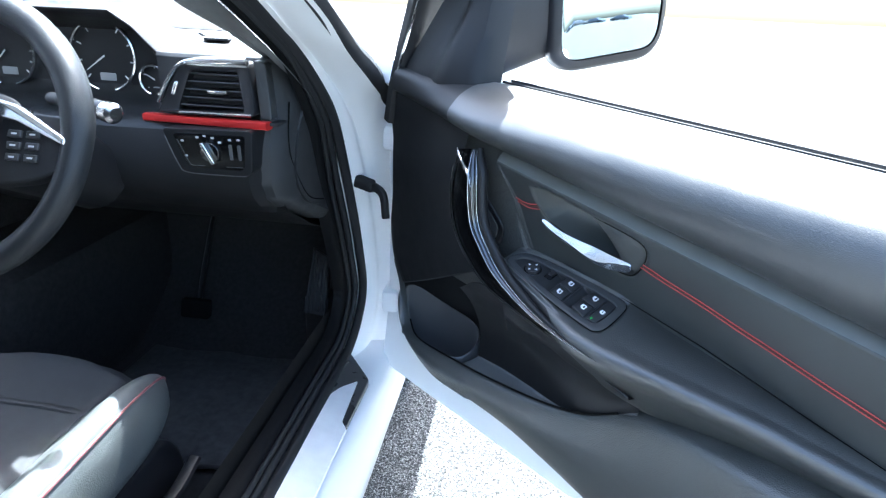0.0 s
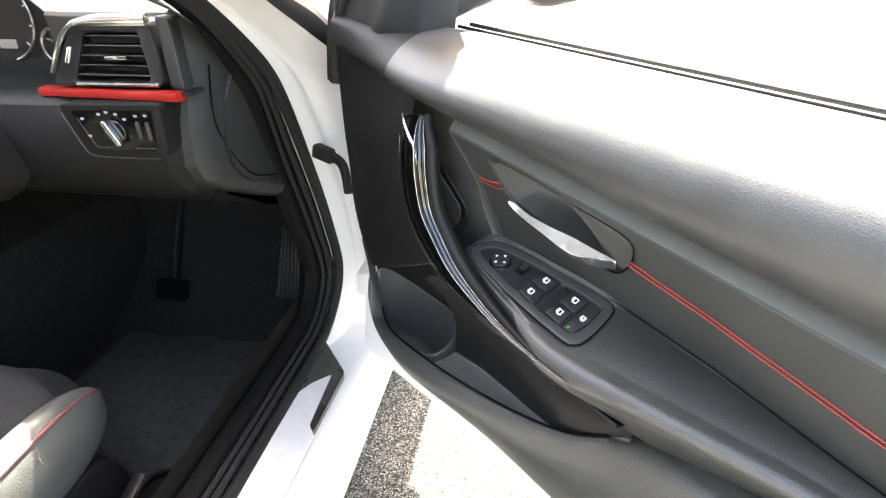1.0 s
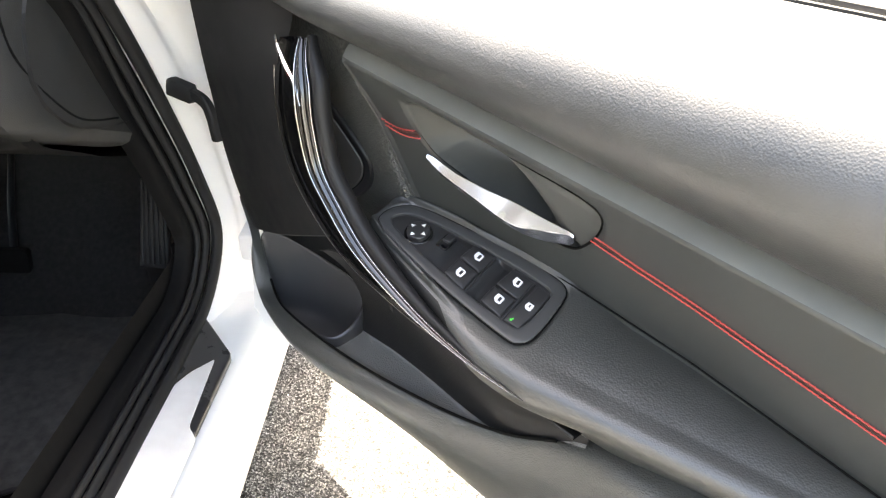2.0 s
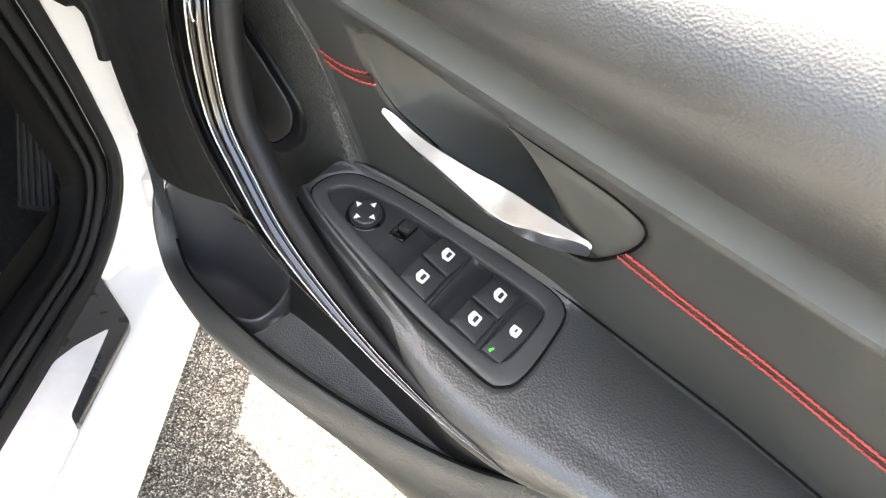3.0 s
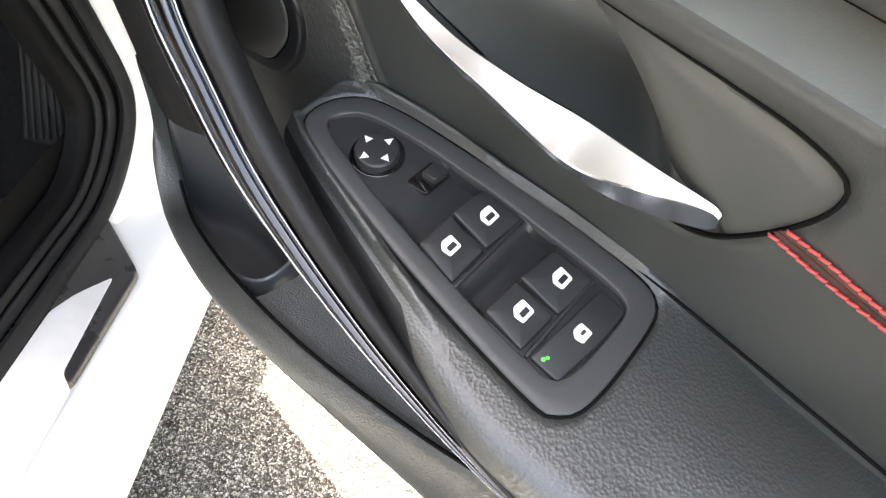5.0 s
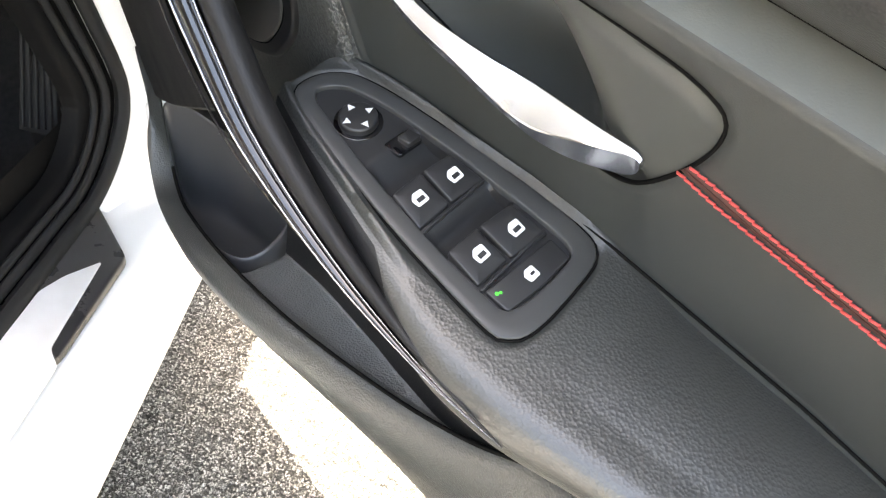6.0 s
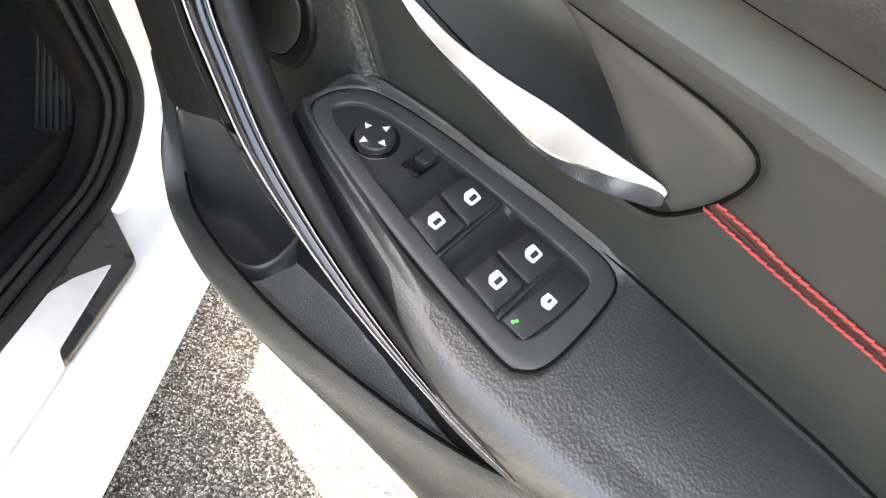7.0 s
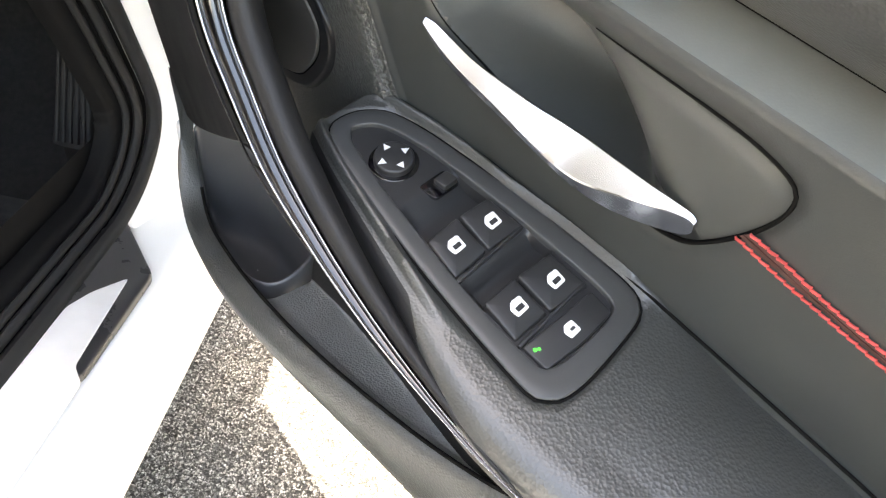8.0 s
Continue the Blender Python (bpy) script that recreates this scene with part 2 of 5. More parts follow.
def tube(path, ra, rb=None, n=10, up=(0, 0, 1), bm=None, power=1.0):
    """A bar of oval section along a path; ra, rb: half widths across and along 'up', numbers or one for each point."""
    p = np.array(path, float)
    ra = np.broadcast_to(ra, len(p))
    rb = ra if rb is None else np.broadcast_to(rb, len(p))
    rows = []
    for i in range(len(p)):
        t = Vector(p[min(i + 1, len(p) - 1)] - p[max(i - 1, 0)]).normalized()
        a = t.cross(Vector(up)).normalized()
        b = a.cross(t).normalized()
        row = []
        for k in range(n):
            c, s = math.cos(2 * math.pi * k / n), math.sin(2 * math.pi * k / n)
            c, s = math.copysign(abs(c) ** power, c), math.copysign(abs(s) ** power, s)
            row.append(Vector(p[i]) + a * (ra[i] * c) + b * (rb[i] * s))
        rows.append(row)
    bm, v = grid(rows, bm, wrap=True)
    bm.faces.new(v[0][::-1])
    bm.faces.new(v[-1])
    return bm


def inset(outline, d):
    """A closed flat outline moved inwards by d."""
    p = np.array(outline, float)
    area = 0.5 * np.sum(p[:, 0] * np.roll(p[:, 1], -1) - np.roll(p[:, 0], -1) * p[:, 1])
    t = np.roll(p, -1, 0) - np.roll(p, 1, 0)
    t /= np.linalg.norm(t, axis=1)[:, None] + 1e-12
    return p + np.sign(area) * d * np.stack([-t[:, 1], t[:, 0]], -1)


def plate(outline, place, low, high, bevel=0.0, steps=3, bm=None, dome=0.0, bottom=True):
    """A flat piece with that outline and rounded upper edges. place(x, y, h) gives a point in space."""
    bm = bm or bmesh.new()
    rings = [(np.array(outline, float), low)]
    for k in range(steps + 1 if bevel else 1):
        a = 0.5 * math.pi * k / steps if bevel else 0
        rings.append((inset(outline, bevel * (1 - math.cos(a))), high - bevel * (1 - math.sin(a))))
    v = [[bm.verts.new(place(x, y, h)) for x, y in ring] for ring, h in rings]
    n = len(v[0])
    for a, b in zip(v, v[1:]):
        for j in range(n):
            bm.faces.new((a[j], a[(j + 1) % n], b[(j + 1) % n], b[j]))
    if dome:
        mid = rings[-1][0].mean(0)
        last = v[-1]
        for f in (0.66, 0.33):
            row = [bm.verts.new(place(*(mid + (p - mid) * f), rings[-1][1] + dome * (1 - f * f))) for p in rings[-1][0]]
            for j in range(n):
                bm.faces.new((last[j], last[(j + 1) % n], row[(j + 1) % n], row[j]))
            last = row
        bm.faces.new(last)
    else:
        bm.faces.new(v[-1])
    if bottom:
        bm.faces.new(v[0][::-1])
    return bm


def rounded(w, h, r, n=5):
    """A rectangle w by h about the origin with round corners."""
    out = []
    for cx, cy, a0 in ((w / 2 - r, h / 2 - r, 0), (r - w / 2, h / 2 - r, 90), (r - w / 2, r - h / 2, 180), (w / 2 - r, r - h / 2, 270)):
        for k in range(n + 1):
            a = radians(a0 + 90 * k / n)
            out.append((cx + r * math.cos(a), cy + r * math.sin(a)))
    return np.array(out)


def soft_corners(outline, r, n=3):
    """A polygon with its corners cut round over the length r."""
    p = np.array(outline, float)
    out = []
    for i in range(len(p)):
        a, b, c = p[i - 1], p[i], p[(i + 1) % len(p)]
        r1, r2 = min(r, np.linalg.norm(a - b) * 0.45), min(r, np.linalg.norm(c - b) * 0.45)
        s, e = b + (a - b) / np.linalg.norm(a - b) * r1, b + (c - b) / np.linalg.norm(c - b) * r2
        for k in range(n + 1):
            x = k / n
            out.append(s * (1 - x) ** 2 + 2 * b * x * (1 - x) + e * x * x)
    return np.array(out)


def circle(r, n=32, x=0.0, y=0.0):
    return np.array([(x + r * math.cos(2 * math.pi * k / n), y + r * math.sin(2 * math.pi * k / n)) for k in range(n)])


def box(a, b, bevel=0.0, bm=None):
    """A block between two corners, with rounded edges."""
    one = bmesh.new()
    r = bmesh.ops.create_cube(one, size=1.0)
    for v in one.verts:
        v.co = Vector([(a[k] + b[k]) / 2 + v.co[k] * (b[k] - a[k]) for k in range(3)])
    if bevel:
        bmesh.ops.bevel(one, geom=one.edges[:], offset=bevel, segments=2, affect="EDGES", profile=0.5)
    if bm is None:
        return one
    me = bpy.data.meshes.new("joined")
    one.to_mesh(me)
    one.free()
    bm.from_mesh(me)
    bpy.data.meshes.remove(me)
    return bm


def lerp(x, xs, ys):
    return float(np.interp(x, xs, ys))


def bump01(x, a, b, c, d):
    """0 before a, 1 from b to c, 0 after d, smooth between."""
    def step(t):
        t = min(1.0, max(0.0, t))
        return t * t * (3 - 2 * t)
    return step((x - a) / (b - a)) * (1 - step((x - c) / (d - c)))


# ---- ground ----
def ground():
    """One sheet of asphalt to the horizon, with its stones as real relief beside the car."""
    def steps(a, b, d, far):
        mid = list(np.arange(a, b, d))
        out, s, x = [], d, b
        while x < far:
            out.append(x)
            s *= 1.5
            x += s
        left, s, x = [], d, a - d
        while x > -far:
            left.append(x)
            s *= 1.5
            x -= s
        return left[::-1] + mid + out + [far]
    xs, ys = steps(-0.34, 0.22, 0.0036, 2500), steps(0.66, 1.62, 0.0036, 2500)
    rows = []
    for y in ys:
        row = []
        for x in xs:
            h = 0.0
            if -0.4 < x < 0.3 and 0.6 < y < 1.7:
                d, _ = noise.voronoi((x * 120 + noise.noise((x * 150, y * 150, 3.0)), y * 120 + noise.noise((x * 150, y * 150, 8.0)), 0.3))
                h = 0.003 * max(0.0, min(1.0, (d[1] - d[0]) * 2.5)) * (0.6 + noise.noise((x * 60, y * 60, 1.7))) + 0.004 * noise.noise((x * 190, y * 190, 5.0))
            row.append((x, y, h - 0.003))
        rows.append(row)
    bm, _ = grid(rows)
    me = bpy.data.meshes.new("ground")
    bm.to_mesh(me)
    bm.free()
    for p in me.polygons:
        p.use_smooth = True
    me.materials.append(ASPHALT)
    tagged(new("ground", me), "coarse grey asphalt of a car park, part sunlit, part shaded", "ground", kind="structure")


# ---- car body ----
APERTURE = [(0.50, 1.215), (0.62, 1.172), (0.72, 1.132), (0.789, 1.104), (0.852, 1.076), (0.918, 1.045), (0.983, 1.006), (1.048, 0.960), (1.088, 0.926), (1.12, 0.888), (1.175, 0.795), (1.24, 0.668), (1.275, 0.585), (1.296, 0.53), (1.302, 0.49), (1.285, 0.452), (1.235, 0.415), (1.17, 0.394)]
OUTER = [(0.55, 1.215, -0.27), (0.70, 1.155, -0.26), (0.85, 1.09, -0.25), (0.955, 1.037, -0.25), (1.08, 0.985, -0.25), (1.20, 0.93, -0.25), (1.30, 0.84, -0.245), (1.36, 0.72, -0.235), (1.40, 0.60, -0.225), (1.41, 0.48, -0.22), (1.40, 0.40, -0.22), (1.37, 0.33, -0.222), (1.33, 0.28, -0.225), (1.28, 0.25, -0.228)]


def car_body():
    car = thing("car", "white saloon car body with open driver's side doorway", "car", pose(0, 0, 0))
    inner = np.array([(-0.322, y, z) for y, z in even(APERTURE, 180)])
    outer = np.array([(x, y, z) for y, z, x in even(OUTER, 180)])
    rows = []
    for k in range(180):
        a, b = inner[k], outer[k]
        row = [a + np.array((-0.03, 0, 0))]
        for s in np.linspace(0, 1, 26):
            p = a + (b - a) * s
            p[0] += 0.018 * math.sin(math.pi * s) * lerp(k / 2, (0, 30, 60, 89), (0.2, 0.4, 1, 0.5)) - 0.012 * math.exp(-((s - 0.32) / 0.08) ** 2)
            row.append(p)
        row.append(b + np.array((-0.05, 0.02, 0)))
        rows.append(row)
    bm, _ = grid(rows)
    part("door_pillar", bm, WHITE, car, "white painted front door pillar")
    # rocker under the doorway
    section = [(-0.36, 0.30), (-0.345, 0.372), (-0.325, 0.384), (-0.275, 0.370), (-0.252, 0.362), (-0.238, 0.345), (-0.229, 0.31), (-0.225, 0.27), (-0.229, 0.225), (-0.24, 0.185), (-0.26, 0.17), (-0.34, 0.165)]
    sec = spline(section, 44)
    rows = [[(x, y, z) for x, z in sec] for y in np.r_[np.linspace(-1.5, 1.1, 20), np.linspace(1.14, 1.42, 8)]]
    bm, _ = grid(rows)
    part("rocker_panel", bm, WHITE, car, "white painted sill below the doorway")
    # black scuff cover on the sill, with a bright plate let into it
    def cover(x, y, h):
        return (x, y, 0.394 + (x + 0.32) * -0.29 + h)
    # cover ends near y 0.94, plate widens there: sunlight put into the outlines
    out = soft_corners([(-0.335, 1.187), (-0.322, 1.180), (-0.257, 1.106), (-0.2605, 0.945), (-0.272, 0.935), (-0.276, 0.6), (-0.276, -0.3), (-0.335, -0.3)], 0.010)
    part("sill_cover", plate(out, cover, -0.006, 0.004, 0.003), TRIM, car, "black plastic scuff cover on the sill")
    out = soft_corners([(-0.312, 1.020), (-0.300, 1.050), (-0.276, 1.087), (-0.2705, 0.955), (-0.2575, 0.940), (-0.2605, 0.6), (-0.266, -0.25), (-0.316, -0.25), (-0.315, 0.8)], 0.006)
    part("sill_plate", plate(out, cover, 0.001, 0.0055, 0.001), ALUMINIUM, car, "bright aluminium sill plate, widened for sun on the cover")
    ring = even(APERTURE + [(1.10, 0.3925), (0.6, 0.392), (-0.3, 0.392)], 220)
    way = np.gradient(ring, axis=0)
    way /= np.linalg.norm(way, axis=1)[:, None]
    inwards = np.stack([way[:, 1], -way[:, 0]], -1)
    if inwards[110] @ (np.array([0.55, 0.75]) - ring[110]) < 0:
        inwards = -inwards
    slim = np.interp(ring[:, 1], (0.392, 0.40, 0.47, 0.75, 0.95, 1.03), (0.62, 0.62, 1.0, 1.0, 0.6, 0.38))[:, None]
    def along(off, x):
        return [(-0.322 + (x + 0.322) * k, y, z + 0.006) for (y, z), k in zip(ring + inwards * off * slim, np.interp(ring[:, 1], (0.8, 0.95, 1.03), (1.0, 0.6, 0.38)))]
    for off, x, r, name in ((0.003, -0.322, 0.0105, "door_seal"), (0.020, -0.336, 0.0066, "seal_lip"), (0.0335, -0.345, 0.0052, "trim_edge")):
        part(name, tube(along(off, x), r, r * 0.9, 10, up=(1, 0, 0)), RUBBER, car, "black rubber door seal")
    rows = list(zip(along(0.0, -0.334), along(0.030, -0.350), along(0.040, -0.351), along(0.048, -0.354), along(0.053, -0.361), along(0.054, -0.376)))
    part("aperture_trim", grid(rows)[0], INNER_TRIM, car, "black plastic trim edge inside the door seal")
    # inner cover of the windscreen pillar
    rows = []
    for y in np.linspace(0.45, 1.03, 20):
        zin = lerp(y, (0.45, 0.55, 0.758, 0.848, 0.927, 1.0, 1.03), (1.225, 1.185, 1.101, 1.062, 1.025, 0.984, 0.966))
        zc = lerp(y, (0.45, 0.55, 0.758, 0.864, 0.93, 1.03), (1.225, 1.18, 1.10, 1.070, 1.046, 1.012))
        rows.append([(-0.331, y, zin - 0.012), (-0.346, y, zin), (-0.366, y + 0.002, zin + 0.35 * (zc - zin)), (-0.386, y + 0.004, zc - 0.004), (-0.392, y + 0.006, zc - 0.008)])
    part("pillar_cover", grid(rows)[0], PILLAR_GREY, car, "grey inner cover of the windscreen pillar")
    # outer rubber strip of the windscreen pillar, ending in the cowl corner
    rows = []
    for y, z, x in spline([(0.55, 1.225, -0.27), (0.75, 1.142, -0.258), (0.90, 1.073, -0.252), (1.0, 1.028, -0.252), (1.1, 0.99, -0.25), (1.2, 0.937, -0.248), (1.26, 0.90, -0.245)], 40):
        k = lerp(y, (0.55, 0.9, 1.05, 1.2, 1.26), (0.03, 0.03, 0.045, 0.05, 0.03))
        rows.append([(x - 0.006, y - 0.006, z - 0.008), (x + 0.004, y - 0.002, z - 0.001), (x + 0.008, y + 0.006, z + k * 0.25), (x + 0.002, y + 0.012, z + k * 0.5), (x - 0.02, y + 0.018, z + k * 0.6)])
    part("pillar_strip", grid(rows)[0], RUBBER, car, "black rubber strip along the windscreen pillar")
    # wing, bonnet; roof, far side, rear wall: unseen, added to darken the cabin
    rows = []
    for y in np.linspace(1.325, 2.45, 14):
        rows.append([(x, y, z) for x, z in spline([(-0.30, 0.17), (-0.235, 0.25), (-0.215, 0.45), (-0.184, 0.62), (-0.171, 0.74), (-0.190, 0.84), (-0.25, 0.93), (-0.36, 0.985)], 16)])
    part("front_wing", thick(rows, (-0.02, 0, 0)), WHITE, car, "white painted front wing")
    rows = [[(x, y, 1.0 - 0.10 * ((y - 1.45) / 1.0) ** 2 + 0.03 * (1 - ((x + 1.1) / 0.76) ** 2)) for x in np.linspace(-1.84, -0.36, 16)] for y in np.linspace(1.47, 2.45, 12)]
    part("bonnet", thick(rows, (0, 0, -0.015)), WHITE, car, "white painted bonnet")
    rows = [[(x, y, 1.40 + 0.03 * (1 - ((x + 1.1) / 0.62) ** 2) - 0.03 * ((y + 0.3) / 0.9) ** 2) for x in np.linspace(-1.72, -0.46, 14)] for y in np.linspace(-1.2, 0.56, 14)]
    part("roof", thick(rows, (0, 0, -0.03)), WHITE, car, "white painted roof, unseen, added to shade the cabin")
    rows = [[(x + 0.06 * max(0, z - 0.9), y, z) for z in np.linspace(0.17, 1.38, 9)] for y, x in ((-1.2, -1.92), (0.0, -1.98), (1.2, -1.98), (2.4, -1.95))]
    part("unseen_far_side", thick(rows, (0.06, 0, 0)), WHITE, car, "unseen far side of the white body, shuts out light")
    # unseen side and opaque pane, added to block sky light from behind
    rows = [[(x, y, z) for x, z in spline([(-0.30, 0.17), (-0.225, 0.27), (-0.20, 0.5), (-0.19, 0.75), (-0.215, 0.95)], 14)] for y in np.linspace(-1.28, 0.10, 8)]
    part("unseen_rear_side", thick(rows, (-0.05, 0, 0)), WHITE, car, "unseen white side behind the doorway, shuts out sky light")
    rows = [[(-0.225 - 0.24 * s ** 1.3, y, 0.955 + 0.43 * s) for s in np.linspace(0, 1, 8)] for y in np.linspace(-1.25, 0.10, 6)]
    part("unseen_side_window", thick(rows, (-0.02, 0, 0)), GLOSS, car, "unseen opaque dark pane that shuts out sky light")
    part("unseen_rear_wall", box((-1.92, -1.28, 0.17), (-0.30, -1.2, 1.38), 0.02), PLASTIC, car, "unseen dark wall added to shut out light behind the cabin")
    rows = [[(x, 1.46 - 0.86 * s, 1.03 + 0.37 * s + 0.04 * (1 - ((x + 1.1) / 0.75) ** 2) * math.sin(math.pi * s)) for x in np.linspace(-1.82, -0.40, 12)] for s in np.linspace(0, 1, 10)]
    pane = part("windscreen", grid(rows)[0], GLASS, car, "clear windscreen glass")
    pane.visible_shadow = False
    # check strap between pillar and door
    part("check_strap_bracket", tube([(-0.322, 1.216, 0.776), (-0.318, 1.213, 0.776), (-0.270, 1.177, 0.774), (-0.266, 1.174, 0.774)], (0.006, 0.009, 0.009, 0.006), (0.010, 0.0135, 0.0125, 0.009), 12, power=0.45), RUBBER, car, "black door check strap bracket")
    part("check_strap_arm", tube(even([(-0.268, 1.176, 0.774), (-0.255, 1.166, 0.772), (-0.245, 1.158, 0.766), (-0.240, 1.154, 0.752), (-0.238, 1.152, 0.735), (-0.236, 1.150, 0.72)], 18), 0.006, 0.0085, 10, power=0.6), RUBBER, car, "black door check strap")
    for z in (0.86, 0.50):
        part("door_hinge", box((-0.262, 1.225, z - 0.025), (-0.225, 1.30, z + 0.025), 0.008), WHITE, car, "white painted door hinge")
    for x in (-0.36, -1.84):
        for y in (1.76, -1.0):
            rim = [(x + o, r) for o, r in ((-0.1, 0.21), (-0.105, 0.28), (-0.09, 0.312), (0.0, 0.318), (0.09, 0.312), (0.105, 0.28), (0.1, 0.21))]
            rows = [[(xx, y + r * math.cos(t), 0.318 + r * math.sin(t)) for xx, r in rim] for t in np.linspace(0, 2 * math.pi, 49)]
            tyre = part("wheel", grid(rows)[0], RUBBER, car, "black tyre on an alloy rim")
            flat = lambda a, b, h: (x + h, y + a, 0.318 + b)
            part("rim", plate(circle(0.215, 40), flat, -0.09, 0.08, 0.03), SATIN_CHROME, tyre, "silver alloy rim")
    # floor, tunnel and bulkhead
    rows = [[(x, y, z + 0.01 * noise.noise((x * 9, y * 9, 0))) for x in np.linspace(-1.9, -0.342, 30)] for y, z in ((-1.2, 0.22), (0.3, 0.21), (0.8, 0.205), (1.2, 0.205), (1.36, 0.215), (1.5, 0.30), (1.62, 0.42), (1.68, 0.62), (1.70, 0.95))]
    part("cabin_floor", grid(rows)[0], CARPET, car, "dark grey cabin carpet")
    rows = []
    for y in np.linspace(0.3, 1.62, 14):
        rows.append([(-0.380, y, 0.47), (-0.380, y, 0.36), (-0.382, y, 0.28), (-0.41, y, 0.215)])
    part("sill_carpet", grid(rows)[0], INNER_TRIM, car, "dark lining up the inner sill")
    rows = []
    for z in np.linspace(0.22, 1.0, 12):
        rows.append([(-0.386, y, z) for y in (1.33, 1.38, 1.45)] + [(-0.39, 1.60, z), (-0.43, 1.70, z)])
    part("kick_panel", grid(rows)[0], PLASTIC, car, "black kick panel beside the pedals")
    part("tunnel", box((-1.26, -1.0, 0.2), (-0.96, 1.6, 0.56), 0.04), CARPET, car, "dark centre tunnel")
    return car


# ---- the open door; its own axes: x along the door from its hinge, y outwards, z up ----
DOOR = pose(-0.24, 1.22, 0, 0, 0, -41)


def d3(u, w, v):
    return Vector((u, -w, v))


def belt(u):
    return 1.0088 - 0.053 * (u - 0.34)


def band_top(u):
    return 0.8985 - 0.165 * (u - 0.6)


def band_low(u):
    return 0.8845 - 0.155 * (u - 0.6)


def crease(u):
    """Where the insert meets the armrest: inwards, up."""
    w = lerp(u, (0.40, 0.43, 0.465, 0.50, 0.55, 0.60, 0.70, 0.82, 1.04), (0.084, 0.080, 0.0745, 0.0705, 0.068, 0.068, 0.070, 0.079, 0.094))
    return w, 0.7652 - 0.155 * (u - 0.5493) - 0.288 * (w - 0.1058)


def insert_w(u, v):
    """How far the insert stands inwards."""
    w, z = crease(u)
    s = (v - z) / (band_low(u) - z)
    return w + (0.1265 - w) * s + (0.008 * bump01(u, 0.62, 0.85, 9, 10) - 0.004) * math.sin(math.pi * max(0, min(1, s)))


BOWL = [(0.461, 0.8915), (0.4635, 0.8745), (0.468, 0.860), (0.477, 0.848), (0.494, 0.839), (0.515, 0.829), (0.5445, 0.818), (0.570, 0.811), (0.585, 0.8075), (0.598, 0.8078), (0.608, 0.8135), (0.6205, 0.829), (0.629, 0.845), (0.6315, 0.857), (0.628, 0.864), (0.616, 0.8695), (0.599, 0.8732), (0.568, 0.8785), (0.527, 0.8865), (0.490, 0.8935), (0.470, 0.8955)]
PLANE = (Vector((0.5493, -0.1058, 0.7632)), Vector((0.989, 0.0409, -0.1418)), Vector((0.0, -0.9609, -0.277)), Vector((0.1476, -0.2740, 0.9503)))


def rest(a, b, h=0.0):
    """A point of the switch panel's plane: a along the door, b inwards, h above, in millimetres."""
    o, x, y, z = PLANE
    return o + (x * a + y * b + z * h) * 0.001


BEZEL = [(-122.5, 3.0), (-121.7, -8.0), (-116.6, -17.0), (-108.3, -23.6), (-94, -27.5), (-76.2, -30.0), (-31.4, -33.4), (14.7, -34.7), (39.7, -33.2), (47.8, -29.8), (52.1, -22.9), (53.9, -6.6), (54.5, 14), (52.5, 27.5), (47.0, 33.8), (39.8, 36.0), (7.5, 33.4), (-34.0, 28.1), (-74.6, 20.8), (-102.9, 14.8), (-117, 9.5)]
INNER = [(-113.5, -1.5), (-111.6, -7.3), (-105.8, -13.5), (-97, -16.8), (-85.8, -19.2), (-69, -21.3), (-30, -23.3), (12, -23.6), (34, -22.6), (40.2, -20.6), (43.0, -16.2), (43.8, -4), (43.3, 12), (41.3, 20.8), (38.0, 24.5), (33.0, 25.2), (4, 23.2), (-33.0, 18.4), (-70.6, 12.3), (-94, 7.0), (-107, 3.6)]


def inside(p, outline):
    """Signed distance of p to a closed outline: positive within."""
    o = np.array(outline)
    a, b = o, np.roll(o, -1, 0)
    ab = b - a
    t = np.clip(((p - a) * ab).sum(1) / (ab * ab).sum(1), 0, 1)
    d = np.linalg.norm(a + ab * t[:, None] - p, axis=1).min()
    cross = ((a[:, 1] > p[1]) != (b[:, 1] > p[1])) & (p[0] < ab[:, 0] * (p[1] - a[:, 1]) / np.where(ab[:, 1] == 0, 1e-12, ab[:, 1]) + a[:, 0])
    return d if cross.sum() % 2 else -d


